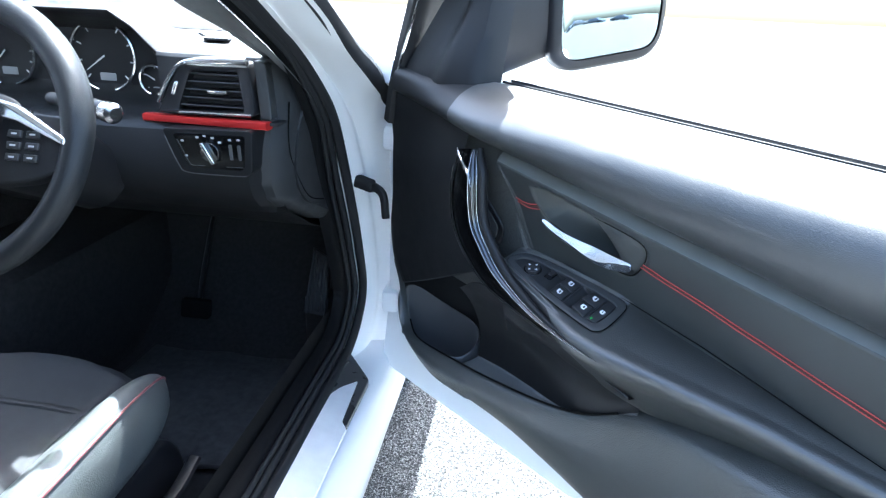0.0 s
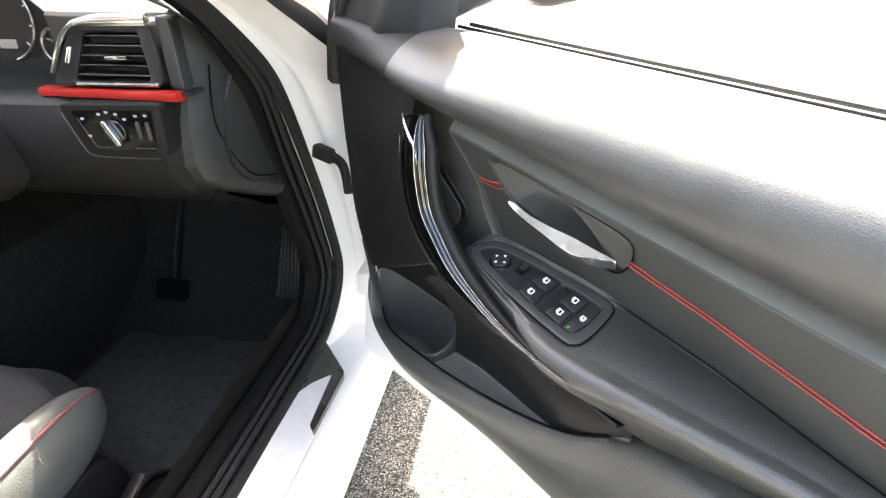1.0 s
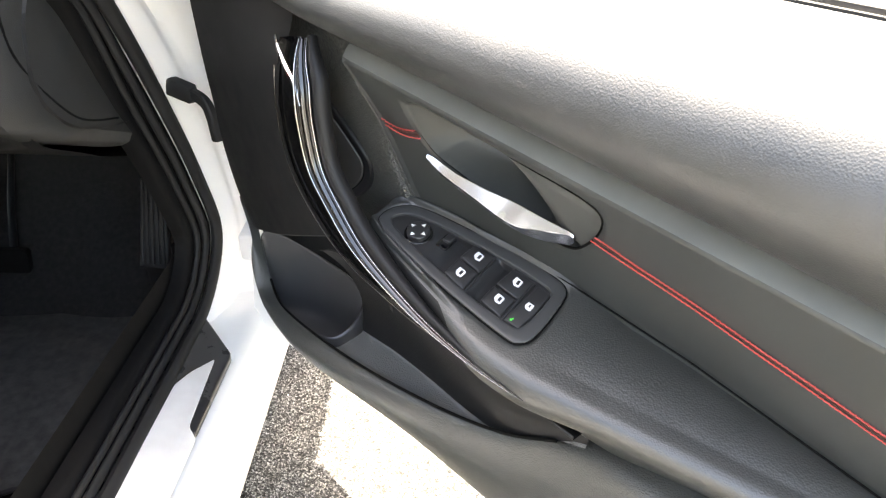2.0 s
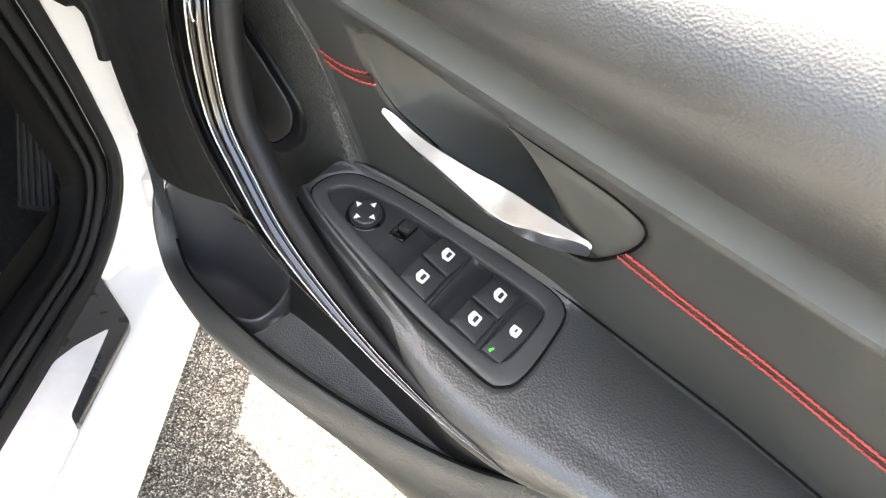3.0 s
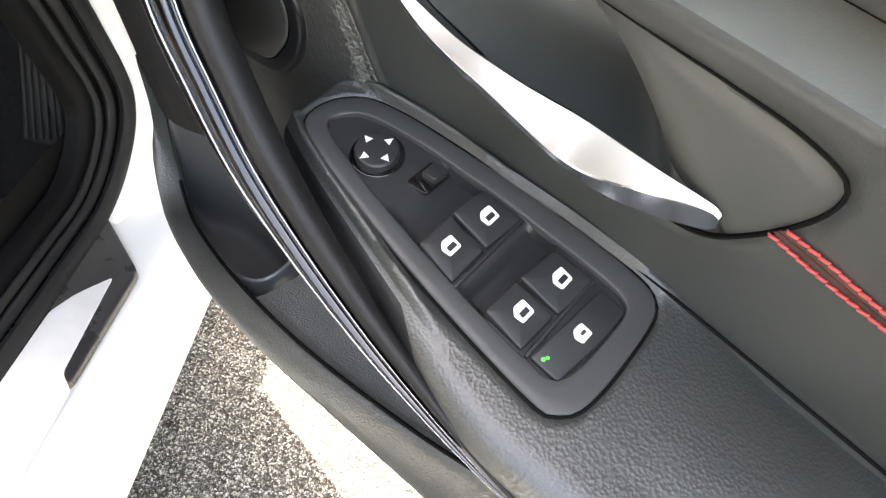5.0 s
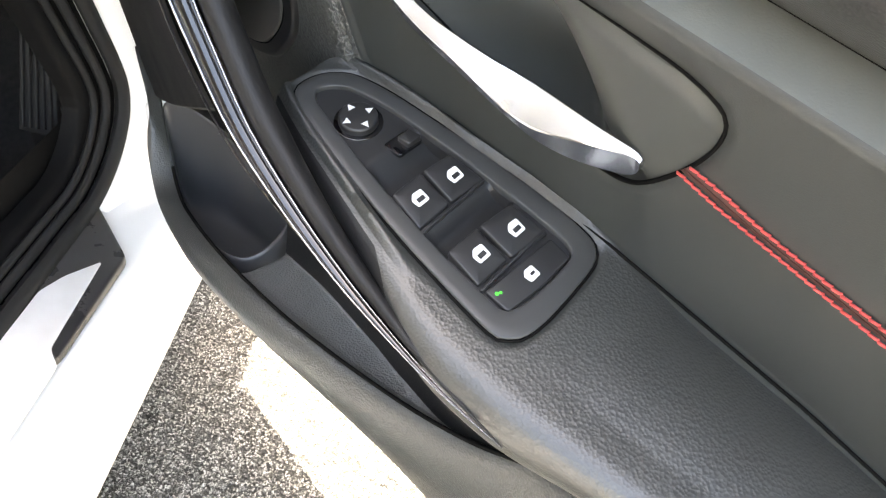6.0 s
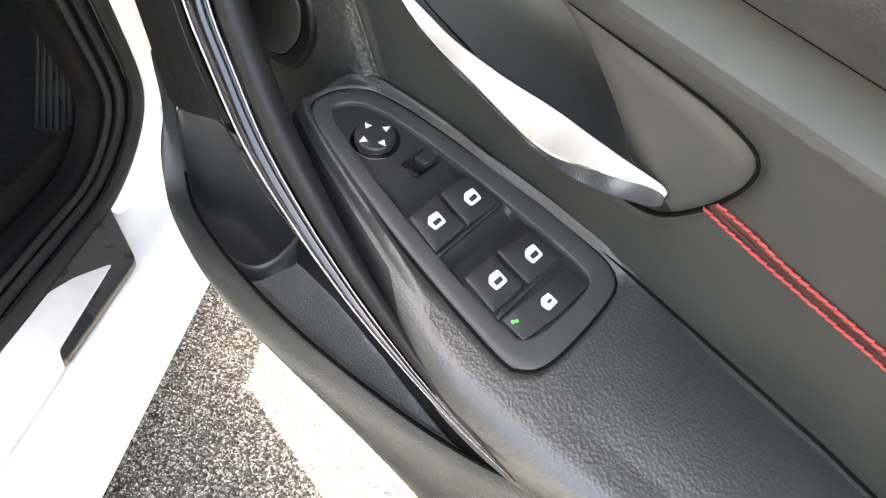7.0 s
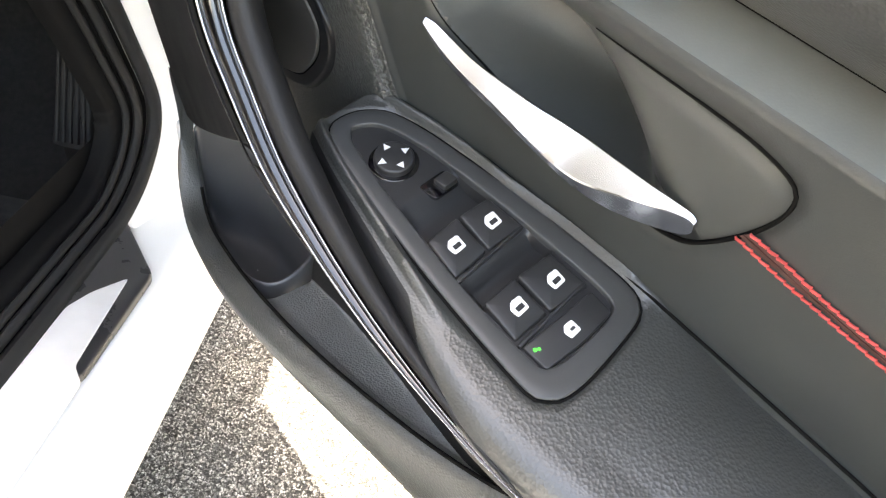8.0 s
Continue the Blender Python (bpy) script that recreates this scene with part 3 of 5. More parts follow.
def door_shell(door):
    bm = bmesh.new()
    # white shell of the door with its thickness
    rows = []
    for u in np.r_[-0.03, -0.025, np.linspace(0.0, 1.06, 26), 1.10]:
        e = bump01(u, -9, -8, 1.07, 1.105)
        top, out = belt(u) - 0.004, 0.1 * u
        prof = [(0.0, 0.345), (-0.06, 0.30), ((out - 0.144) * e, 0.27), ((out - 0.158) * e, 0.32), ((out - 0.158) * e, 0.55), ((out - 0.15) * e, 0.80), (-0.10 * e, 0.93), (-0.035 * e, top - 0.006), (0.0, top), (0.050, top - 0.004), (0.05, 0.975), (0.0, 0.955), (-0.015, 0.90), (-0.02, 0.7), (-0.02, 0.5), (-0.005, 0.36)]
        rows.append([d3(u, w, v) for w, v in prof])
    bm, v = grid(rows, wrap=True)
    bm.faces.new(v[0][::-1])
    bm.faces.new(v[-1])
    part("door_shell", bm, WHITE, door, "white painted door shell")
    # black window frame in front of the sail panel
    path = [d3(0.135, 0.085, 0.93), d3(0.163, 0.094, 1.0), d3(0.205, 0.092, 1.12), d3(0.32, 0.13, 1.27), d3(0.5, 0.17, 1.36), d3(0.75, 0.18, 1.38), d3(0.97, 0.16, 1.34), d3(1.05, 0.1, 1.15), d3(1.06, 0.05, 0.97)]
    part("window_frame", tube(even(path, 70), 0.014, 0.03, 10, up=(0, 1, 0), power=0.7), HANDLE, door, "black window frame")
    path = [d3(0.165, 0.118, 0.985), d3(0.178, 0.122, 1.02), d3(0.218, 0.118, 1.12), d3(0.325, 0.155, 1.265)]
    part("frame_strip", tube(even(path, 24), 0.0022, 0.0022, 6), SATIN_CHROME, door, "thin bright strip on the window frame")
    # belt seals, two thin lips
    for w, h, r in ((0.0545, 0.000, 0.0014), (0.036, 0.0005, 0.0017)):
        part("belt_seal", tube([d3(u, w, belt(u) + h) for u in np.linspace(0.335, 1.06, 30)], r, r * 1.4, 8), RUBBER, door, "black rubber window belt seal")


def door_trim(door):
    # upper pad
    rows = []
    for u in np.r_[np.linspace(0.172, 0.24, 12), np.linspace(0.25, 1.04, 90)]:
        top, low = belt(u), band_top(u) + 0.001
        f = bump01(u, 0.16, 0.40, 2, 3)
        full = [(0.058, top - 0.012), (0.060, top - 0.001), (0.070, top + 0.0015), (0.090, top - 0.001), (0.112, top - 0.006), (0.134, top - 0.015), (0.151, top - 0.027)]
        k = top - 0.027 - low
        full += [(0.1605, low + k * 0.80), (0.1635, low + k * 0.60), (0.1585, low + k * 0.40), (0.1455, low + k * 0.2), (0.129, low + k * 0.07), (0.115, low), (0.106, low - 0.003)]
        front = [(0.10, top - 0.02), (0.105, top - 0.006), (0.113, top - 0.002), (0.120, top - 0.003), (0.126, top - 0.008), (0.129, top - 0.015), (0.130, top - 0.025)] + [(lerp(q, (0, 1), (0.128, 0.104)), lerp(q, (0, 1), (top - 0.035, low - 0.004))) for q in np.linspace(0, 1, 7)]
        p = [np.array(a) * f + np.array(b) * (1 - f) for a, b in zip(full, front)]
        rows.append([d3(u, w, v) for w, v in spline(p, 40)])
    for name, mat, ahead, label in (("pad_front", HANDLE, True, "matt black front end of the upper trim"), ("upper_pad", PAD, False, "grained black soft upper door pad")):
        bm, _ = grid(rows, skip=lambda i, j: (i < 21) != ahead)
        bmesh.ops.delete(bm, geom=[v for v in bm.verts if not v.link_faces], context="VERTS")
        part(name, bm, mat, door, label)

    # insert with its upward chamfer, and the bowl behind the release lever
    us = lambda v: lerp(v, (0.775, 0.799, 0.833, 0.866, 0.888, 0.915), (0.443, 0.436, 0.4285, 0.4225, 0.4135, 0.40))
    nu, nv = 420, 64
    FOLD = spline([(0.44, 0.0), (0.455, 0.006), (0.475, 0.021), (0.50, 0.036), (0.525, 0.050), (0.541, 0.058), (0.549, 0.059), (0.557, 0.052), (0.565, 0.036), (0.573, 0.020), (0.582, 0.009), (0.593, 0.003), (0.606, 0.0006), (0.63, 0.0)], 120)
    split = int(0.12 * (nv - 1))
    pts, hole = [], []
    for i in range(nu):
        s = (i / (nu - 1)) ** 1.25
        row, flags = [], []
        for j in range(nv):
            q = j / (nv - 1)
            u0 = 0.44 + 0.59 * s
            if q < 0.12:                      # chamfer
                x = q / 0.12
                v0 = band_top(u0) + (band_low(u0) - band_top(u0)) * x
            else:
                v0 = band_low(u0) + (crease(u0)[1] - band_low(u0)) * (q - 0.12) / 0.88
            u = us(v0) + (1.03 - us(v0)) * s
            top, low, (cw, cz) = band_top(u), band_low(u), crease(u)
            if q < 0.12:
                v = top + (low - top) * x
                w = 0.105 + (0.1265 - 0.105) * x ** 0.9
                d = -1
            else:
                v = low + (cz - low) * (q - 0.12) / 0.88
                w = insert_w(u, v)
                w += 0.0016 * bump01(u, 0.3, 0.3001, us(v) + 0.001, us(v) + 0.006)
                d = inside(np.array((u, v)), BOWL) if 0.44 < u < 0.65 else -1
                if d > -0.010:
                    w -= 0.0022 * math.exp(-(d / (0.0048 if d > 0 else 0.0030)) ** 2)
                if d > 0:
                    fold = u + 0.55 * (v - 0.833)
                    deep = float(np.interp(fold, FOLD[:, 0], FOLD[:, 1]))
                    under = 0.8335 - 0.36 * (u - 0.567) - v
                    deep = max(deep, 0.017 * bump01(under, -0.001, 0.005, 1, 2) * bump01(u, 0.535, 0.555, 0.602, 0.614))
                    w -= deep * (1 - math.exp(-d / 0.009))
            row.append(d3(u, w, v))
            flags.append(d > 0)
        for drop in (0.010, 0.03):
            row.append(row[nv - 1] + Vector((0, 0, -drop)))
            flags.append(False)
        pts.append(row)
        hole.append(flags)
    # chamfer faces get the paler grey, light put into their colour
    for name, mat, keep, label in (("insert_panel", INSERT, 0, "dark grey insert panel of the door"), ("handle_bowl", BOWL_GREY, 1, "dark recessed bowl behind the release lever"), ("lit_insert_chamfer", INSERT_LIT, 2, "upward chamfer of the insert, paler grey for the light on it")):
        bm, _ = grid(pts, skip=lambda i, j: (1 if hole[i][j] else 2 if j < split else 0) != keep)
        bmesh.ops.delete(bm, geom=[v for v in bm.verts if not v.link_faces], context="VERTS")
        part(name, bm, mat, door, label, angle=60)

    rim = even(BOWL, 120, True)
    rim = rim[8:92]
    part("bowl_edge", tube([d3(u, insert_w(u, v) - 0.0016, v) for u, v in rim], np.interp(np.linspace(0, 1, len(rim)), (0, 0.2, 0.55, 0.8, 1), (0.0002, 0.0006, 0.0011, 0.0006, 0.0002)), None, 6), JOINT, door, "dark joint round the bowl")
    part("pad_joint", tube([d3(u, 0.1085, band_top(u) - 0.0004) for u in np.linspace(0.40, 1.03, 60)], 0.0011, None, 6), JOINT, door, "dark joint below the upper pad")
    # release lever: a blade with a bright upper face, a crisp ridge and an undercut lower face
    stations = [(0.4690, 0.8475, 0.8454, 0.8445), (0.4745, 0.8463, 0.8422, 0.8392), (0.4833, 0.8432, 0.8379, 0.8335), (0.4970, 0.8392, 0.8333, 0.8290), (0.5140, 0.8362, 0.8289, 0.8248), (0.5300, 0.8338, 0.8242, 0.8208), (0.5460, 0.8322, 0.8197, 0.8170), (0.5600, 0.8310, 0.8183, 0.8134), (0.5740, 0.8300, 0.8205, 0.8110), (0.5870, 0.8291, 0.8234, 0.8114), (0.5980, 0.8286, 0.8255, 0.8140), (0.6040, 0.8281, 0.8261, 0.8170), (0.6066, 0.8268, 0.8254, 0.8210)]
    rows = []
    for u, top, mid, low in spline(stations, 70):
        k = bump01(u, 0.455, 0.525, 0.575, 0.612)
        face = 0.1005 - 0.004 * bump01(u, 0.56, 0.606, 2, 3)
        back = 0.0035 + 0.0095 * k
        ridge, crown, foot = np.array((face, mid)), np.array((face - 0.72 * (top - mid), top)), np.array((face - (mid - low) * lerp(u, (0.47, 0.53, 0.57, 0.60), (0.45, 0.45, 0.5, 0.5)), low))
        rear = np.array((face - back - 0.003, (top + low) / 2))
        sec = []
        for p, before, after in ((ridge, foot, crown), (crown, ridge, rear), (rear, crown, foot), (foot, rear, ridge)):
            sec += [p + (before - p) * 0.04, p + (after - p) * 0.04, p + (after - p) * 0.5]
        rows.append([d3(u, w, v) for w, v in sec])
    bm, v = grid(rows, wrap=True)
    bm.faces.new(v[0][::-1])
    bm.faces.new(v[-1])
    part("release_lever", bm, SATIN_CHROME, door, "satin chrome door release lever", angle=9)

    # red double stitching
    one = bmesh.new()
    tube([(-0.0018, 0, -0.0002), (-0.0012, 0, 0.0005), (0.0012, 0, 0.0005), (0.0018, 0, -0.0002)], (0.00028, 0.00056, 0.00056, 0.00028), n=6, bm=one)
    stitch = bpy.data.meshes.new("stitch")
    bmesh.ops.recalc_face_normals(one, faces=one.faces[:])
    one.to_mesh(stitch)
    one.free()
    stitch.materials.append(THREAD)
    for p in stitch.polygons:
        p.use_smooth = True
    lines = [
        [(0.6205, 0.8308), (0.635, 0.8262), (0.65, 0.8225), (0.70, 0.8120), (0.744, 0.8020), (0.783, 0.7940), (0.842, 0.7800), (0.98, 0.747)],
        [(0.6245, 0.8362), (0.6383, 0.8328), (0.655, 0.8275), (0.70, 0.8178), (0.744, 0.8078), (0.783, 0.7998), (0.842, 0.7858), (0.98, 0.7528)],
        [(0.4250, 0.8684), (0.4335, 0.8657), (0.4426, 0.8645), (0.4530, 0.8655), (0.4630, 0.8680)],
        [(0.4275, 0.8630), (0.4360, 0.8600), (0.4453, 0.8585), (0.4560, 0.8592), (0.4665, 0.8615)],
    ]
    for line in lines:
        length = sum(math.dist(a, b) for a, b in zip(line, line[1:]))
        pts2 = even(line, int(length / 0.0033))
        for a, b in zip(pts2, pts2[1:]):
            m = (a + b) / 2
            if m[0] > 0.95:
                continue
            x = d3(b[0], insert_w(*b), b[1]) - d3(a[0], insert_w(*a), a[1])
            x.normalize()
            z = Vector((0, -1, -0.3)).normalized()
            y = z.cross(x).normalized()
            z = x.cross(y)
            x2 = (x + y * 0.18).normalized()
            y2 = z.cross(x2)
            ob = new("stitch", stitch)
            ob.parent = door
            ob.matrix_local = Matrix.Translation(d3(m[0], insert_w(*m) + 0.0006, m[1])) @ Matrix((x2, y2, z)).transposed().to_4x4()
    for a, b in ((0, 1), (2, 3)):
        la, lb = even(lines[a], 60), even(lines[b], 60)
        rows = [[d3(*(lambda p: (p[0], insert_w(*p) + h, p[1]))(q[0] + (q[1] - q[0]) * s)) for s, h in ((0.10, -0.0006), (0.2, 0.0004), (0.44, 0.0006), (0.5, -0.0003), (0.56, 0.0006), (0.8, 0.0004), (0.9, -0.0006))] for q in zip(la, lb)]
        part("stitched_seam", grid(rows)[0], SEAM, door, "dark red seam between the stitches")


def armrest(door):
    def soft(x, xs, ys, r):
        return float(np.mean(np.interp(x + np.linspace(-r, r, 11), xs, ys)))
    back = lambda a: soft(a, (-128, -125, -121, -103, -85, -66, -49, -30), (-25, -31, -33.5, -36.5, -39, -40.2, -40.6, -40.6), min(6, max(0, a + 128))) if a < -30 else (crease(0.5493 + 0.000989 * a)[0] - 0.1058) / 0.000961 - 3
    near = lambda a: soft(a, (-128, -103, -79, -57, -38, -20, 1, 20, 40, 60, 120, 250, 480), (12, 20, 25.5, 30.5, 35, 39.5, 44, 46.5, 47, 46.5, 40, 19, 0), min(14, max(0, a + 128)))
    out = even([tuple(p) for p in BEZEL], 90, True)
    rows = []
    wall = spline([(2.0, -1.0, 3.5, 3.5), (4.4, -3.2, 7.5, 7.0), (6.2, -7.0, 11.2, 9.5), (6.6, -12.5, 13.4, 10), (5.0, -20, 13.5, 7), (1, -30, 9, -1), (-8, -44, -6, -14), (-19, -60, -22, -27), (-31, -76, -38, -38), (-42, -90, -50, -47), (-55, -100, -60, -56)], 97)
    front = [(-130.6, 30, 5), (-130.4, 9, 4.5), (-129.9, 4.5, 3.5), (-129.2, 2.2, 2.2), (-128.4, 0.8, 1.0)]
    for a, sink, narrow in front + [(a, 0, 0) for a in np.r_[np.linspace(-127.5, 70, 220), np.linspace(74, 480, 70)]]:
        b0, b1 = back(a) + narrow, near(a) - narrow
        row = []
        for q in np.r_[0, 0.004, np.linspace(0.01, 0.99, 54), 0.996, 1]:
            b = b0 + (b1 - b0) * q
            e = min(b - b0, 60)
            h = -4.5 * math.exp(-e / 1.3) * (1 - 0.9 * bump01(a, 35, 75, 900, 901)) + 4.2 * math.exp(-((e - 4.4) / 2.8) ** 2) * bump01(a, -132, -108, 25, 75)
            h += 3.4 * math.exp(-((b1 - b - 4.0) / 2.8) ** 2) * bump01(a, -140, -120, -40, 10) - 2.0 * math.exp(-(b1 - b) / 2.5) * (1 - bump01(a, -45, 10, 900, 901))
            if a > 52:
                h += bump01(a, 52, 110, 900, 901) * (3.0 * math.sin(math.pi * min(1.0, q * 1.15)) - 7.5 * (1 - q) ** 2)
            d = inside(np.array((a, b)), out)
            h -= 1.2 * bump01(d, -4, -1, 900, 901) + 10 * bump01(d, 3, 4, 900, 901)
            row.append(rest(a, b, h - sink))
        edge = row[-1]
        f, g = bump01(a, -150, -20, 900, 901), bump01(a, -30, 40, 900, 901)
        far = bump01(a, 60, 140, 900, 901)
        for o, z, o2, o3 in wall:
            row.append(edge + Vector((0, -0.001 * (o * (1 - g) + (o2 * (1 - far) + o3 * far) * g) * (0.35 + 0.65 * f), z * 0.001)))
        rows.append(row)
    rim = np.vstack([out, out[:1]])
    part("panel_joint", tube([rest(x, y, -0.5) for x, y in inset(rim[:-1], -0.5)] + [rest(*inset(rim[:-1], -0.5)[0], -0.5)], 0.0009, None, 6), JOINT, door, "dark joint round the switch panel")
    line = []
    for u in np.linspace(0.44, 1.0, 90):
        w, v = crease(u)
        line.append(d3(u, w + 0.0016, v - 0.0015 * bump01(u, 0.44, 0.6, 9, 10)))
    part("crease_joint", tube(line, 0.0008, None, 6), JOINT, door, "dark joint between armrest and insert")
    along_row = [a for a, _, _ in front] + list(np.r_[np.linspace(-127.5, 70, 220), np.linspace(74, 480, 70)])
    wide = 58
    side = lambda i, j: j >= wide + max(1, 1 + int((along_row[i] + 25) / 0.87))
    for name, mat, keep, label in (("armrest", LEATHER, False, "black grained leather armrest"), ("armrest_side", HANDLE, True, "matt black side below the leather edge")):
        bm, _ = grid(rows, skip=lambda i, j: side(i, j) != keep)
        bmesh.ops.delete(bm, geom=[v for v in bm.verts if not v.link_faces], context="VERTS")
        part(name, bm, mat, door, label, angle=70)

    # switch panel: frame, sunk face, and its controls
    ring_out, ring_in = even(BEZEL, 100, True), even(INNER, 100, True)
    k = int(np.argmin(np.linalg.norm(ring_in - ring_out[0], axis=1)))
    ring_in = np.roll(ring_in, -k, 0)
    levels = [(ring_out, -4), (ring_out, 0.4)] + [(inset(ring_out, i), h) for i, h in ((0.4, 0.9), (1.0, 1.15))]
    levels += [(ring_in + (ring_out - ring_in) * s, h) for s, h in ((0.6, 1.25), (0.3, 1.15), (0.08, 1.05), (0.03, 0.85))] + [(ring_in, 0.3), (inset(ring_in, 0.4), -2.5), (inset(ring_in, 0.3), -9)]
    rows = [[rest(x, y, h) for x, y in ring] for ring, h in levels]
    part("switch_panel", grid(rows, wrap=True)[0], FRAME, door, "matt black window switch panel", angle=50)
    aa = np.linspace(-113, 43.4, 110)
    lo = lambda a: lerp(a, (-113.5, -111.6, -105.8, -97, -85.8, -69, -30, 12, 34, 40.2, 43.8), (-1.5, -7.3, -13.5, -16.8, -19.2, -21.3, -23.3, -23.6, -22.6, -20.6, -15))
    hi = lambda a: lerp(a, (-113.5, -107, -94, -70.6, -33, 4, 33, 38, 41.3, 43.8), (-1.5, 3.6, 7, 12.3, 18.4, 23.2, 25.2, 24.5, 20.8, 10))
    rows = []
    for a in aa:
        dip = 7.0 * bump01(a, -62, -46, -38, -34) + 6.5 * bump01(a, -14, -4, 2, 5)
        rows.append([rest(a, lo(a) + (hi(a) - lo(a)) * q, -1.4 - dip * bump01(q, -0.01, 0.04, 0.9, 1.02)) for q in np.linspace(0, 1, 24)])
    part("switch_face", grid(rows)[0], SWITCH, door)
    # mirror adjuster
    pl = lambda x, y, h: rest(x, y, h)
    cx, cy = -83.8, -3.8
    bm = plate(circle(12.8, 48, cx, cy), pl, -3, -0.9, 0.6)
    part("adjuster_collar", bm, GLOSS, door)
    part("mirror_adjuster", plate(circle(10.2, 48, cx, cy), pl, -3, 3.2, 1.4, 5), SWITCH, door, "round black mirror adjuster knob")
    for ang in (8, 98, 188, 278):
        a = radians(ang)
        x, y = cx + 6.9 * math.cos(a), cy + 6.9 * math.sin(a)
        tri = [(x + 2.4 * math.cos(a + t), y + 2.4 * math.sin(a + t)) for t in (0, 2.2, 4.08)]
        part("arrow_mark", plate(tri, pl, 3.1, 3.28), ICON, door)
    # mirror selector
    part("selector_well", plate(soft_corners([(-64, -2.0), (-53.0, -3.4), (-52.6, -19.2), (-63.6, -18.4)], 2), pl, -3, -1.0, 0.3), GLOSS, door)
    part("mirror_selector", plate(soft_corners([(-61.5, -9.2), (-53.6, -9.8), (-53.2, -18.6), (-61.2, -18.0)], 1.5), lambda x, y, h: rest(x, y, h + 0.12 * (x + 57) if h > 0 else h), -3, 2.0, 0.7), SWITCH, door, "small black mirror selector switch")
    # four window switches and the rear window lock
    def window_switch(outline, icon, low=1.0):
        mid = np.mean(outline, 0)
        slope = lambda x, y, h: rest(x, y, h - 0.15 * (x - mid[0]) - 0.010 * (x - mid[0]) ** 2 if h > -2 else h)
        rim = []
        o = soft_corners(outline, 1.6)
        part("window_switch", plate(o, slope, -9, 2.9, 1.0, 3, dome=0.01), SWITCH, door, "black window switch with white symbol")
        ix, iy = icon
        # window symbol: an outlined pane
        shape = np.array([(-2.3, -2.9), (2.6, -2.6), (2.6, 2.6), (-0.6, 3.1), (-2.6, 1.0)]) * 1.35
        base = lambda x, y: 2.93 - 0.15 * (x - mid[0]) - 0.010 * (x - mid[0]) ** 2
        out = soft_corners(shape + (ix, iy), 1.0)
        holes = soft_corners(np.array([(-1.15, -2.3), (1.15, -2.3), (1.15, 2.1), (-1.15, 2.1)]) + (ix + 0.9, iy - 0.1), 0.4)
        part("window_symbol", plate(out, lambda x, y, h: rest(x, y, base(x, y) + h), 0.0, 0.16), ICON, door)
        part("symbol_slot", plate(holes, lambda x, y, h: rest(x, y, base(x, y) + h), 0.1, 0.24), SWITCH, door)
    window_switch([(-36.4, 18.0), (-36.8, -0.9), (-15.8, 0.6), (-15.4, 20.6)], (-26.6, 9.8))
    window_switch([(-36.6, -2.4), (-35.0, -19.8), (-14.0, -22.0), (-15.8, -0.8)], (-24.9, -12.2))
    window_switch([(2.9, 21.8), (2.9, 2.9), (23.3, 3.5), (22.9, 23.2)], (13.4, 11.6))
    window_switch([(3.3, 1.3), (5.4, -18.4), (27.0, -20.8), (23.9, 1.9)], (15.4, -10.2))
    o = soft_corners([(26.9, 23.4), (29.8, -19.0), (42.6, -17.4), (43.0, 2), (40.4, 23.6)], 1.8)
    part("window_lock_switch", plate(o, pl, -9, 1.0, 0.9), SWITCH, door, "wide black rear window lock switch")
    part("window_symbol", plate(soft_corners(np.array([(-2.3, -2.9), (2.6, -2.6), (2.6, 2.6), (-0.6, 3.1), (-2.6, 1.0)]) * 1.2 + (35.4, 2.1), 1.0), pl, 0.95, 1.12), ICON, door)
    part("symbol_slot", plate(rounded(1.4, 2.6, 0.3) + np.array((35.7, 1.4)), pl, 1.0, 1.2), SWITCH, door)
    part("lock_light", plate(circle(0.95, 14, 31.4, 20.5), pl, 0.95, 1.15), GREEN_LED, door, "small green lamp")
    part("lock_light", plate(circle(0.75, 14, 32.2, 18.9), pl, 0.95, 1.15), GREEN_LED, door, "small green lamp")
    for a, b0, b1 in ((-13.7, 21.8, -22.2), (25.2, 24.3, -21.2)):
        part("switch_rib", plate(rounded(1.6, abs(b1 - b0) - 0.6, 0.5) + np.array((a, (b0 + b1) / 2)), lambda x, y, h: rest(x + 0.02 * (y), y, h), -6, 0.6, 0.4), SWITCH, door)


OVAL_LINE = [(0.335, 0.866), (0.3575, 0.850), (0.375, 0.832), (0.388, 0.816), (0.3905, 0.802), (0.382, 0.783), (0.3645, 0.765), (0.343, 0.750), (0.31, 0.742), (0.275, 0.742), (0.250, 0.752), (0.245, 0.785), (0.262, 0.825), (0.298, 0.860)]


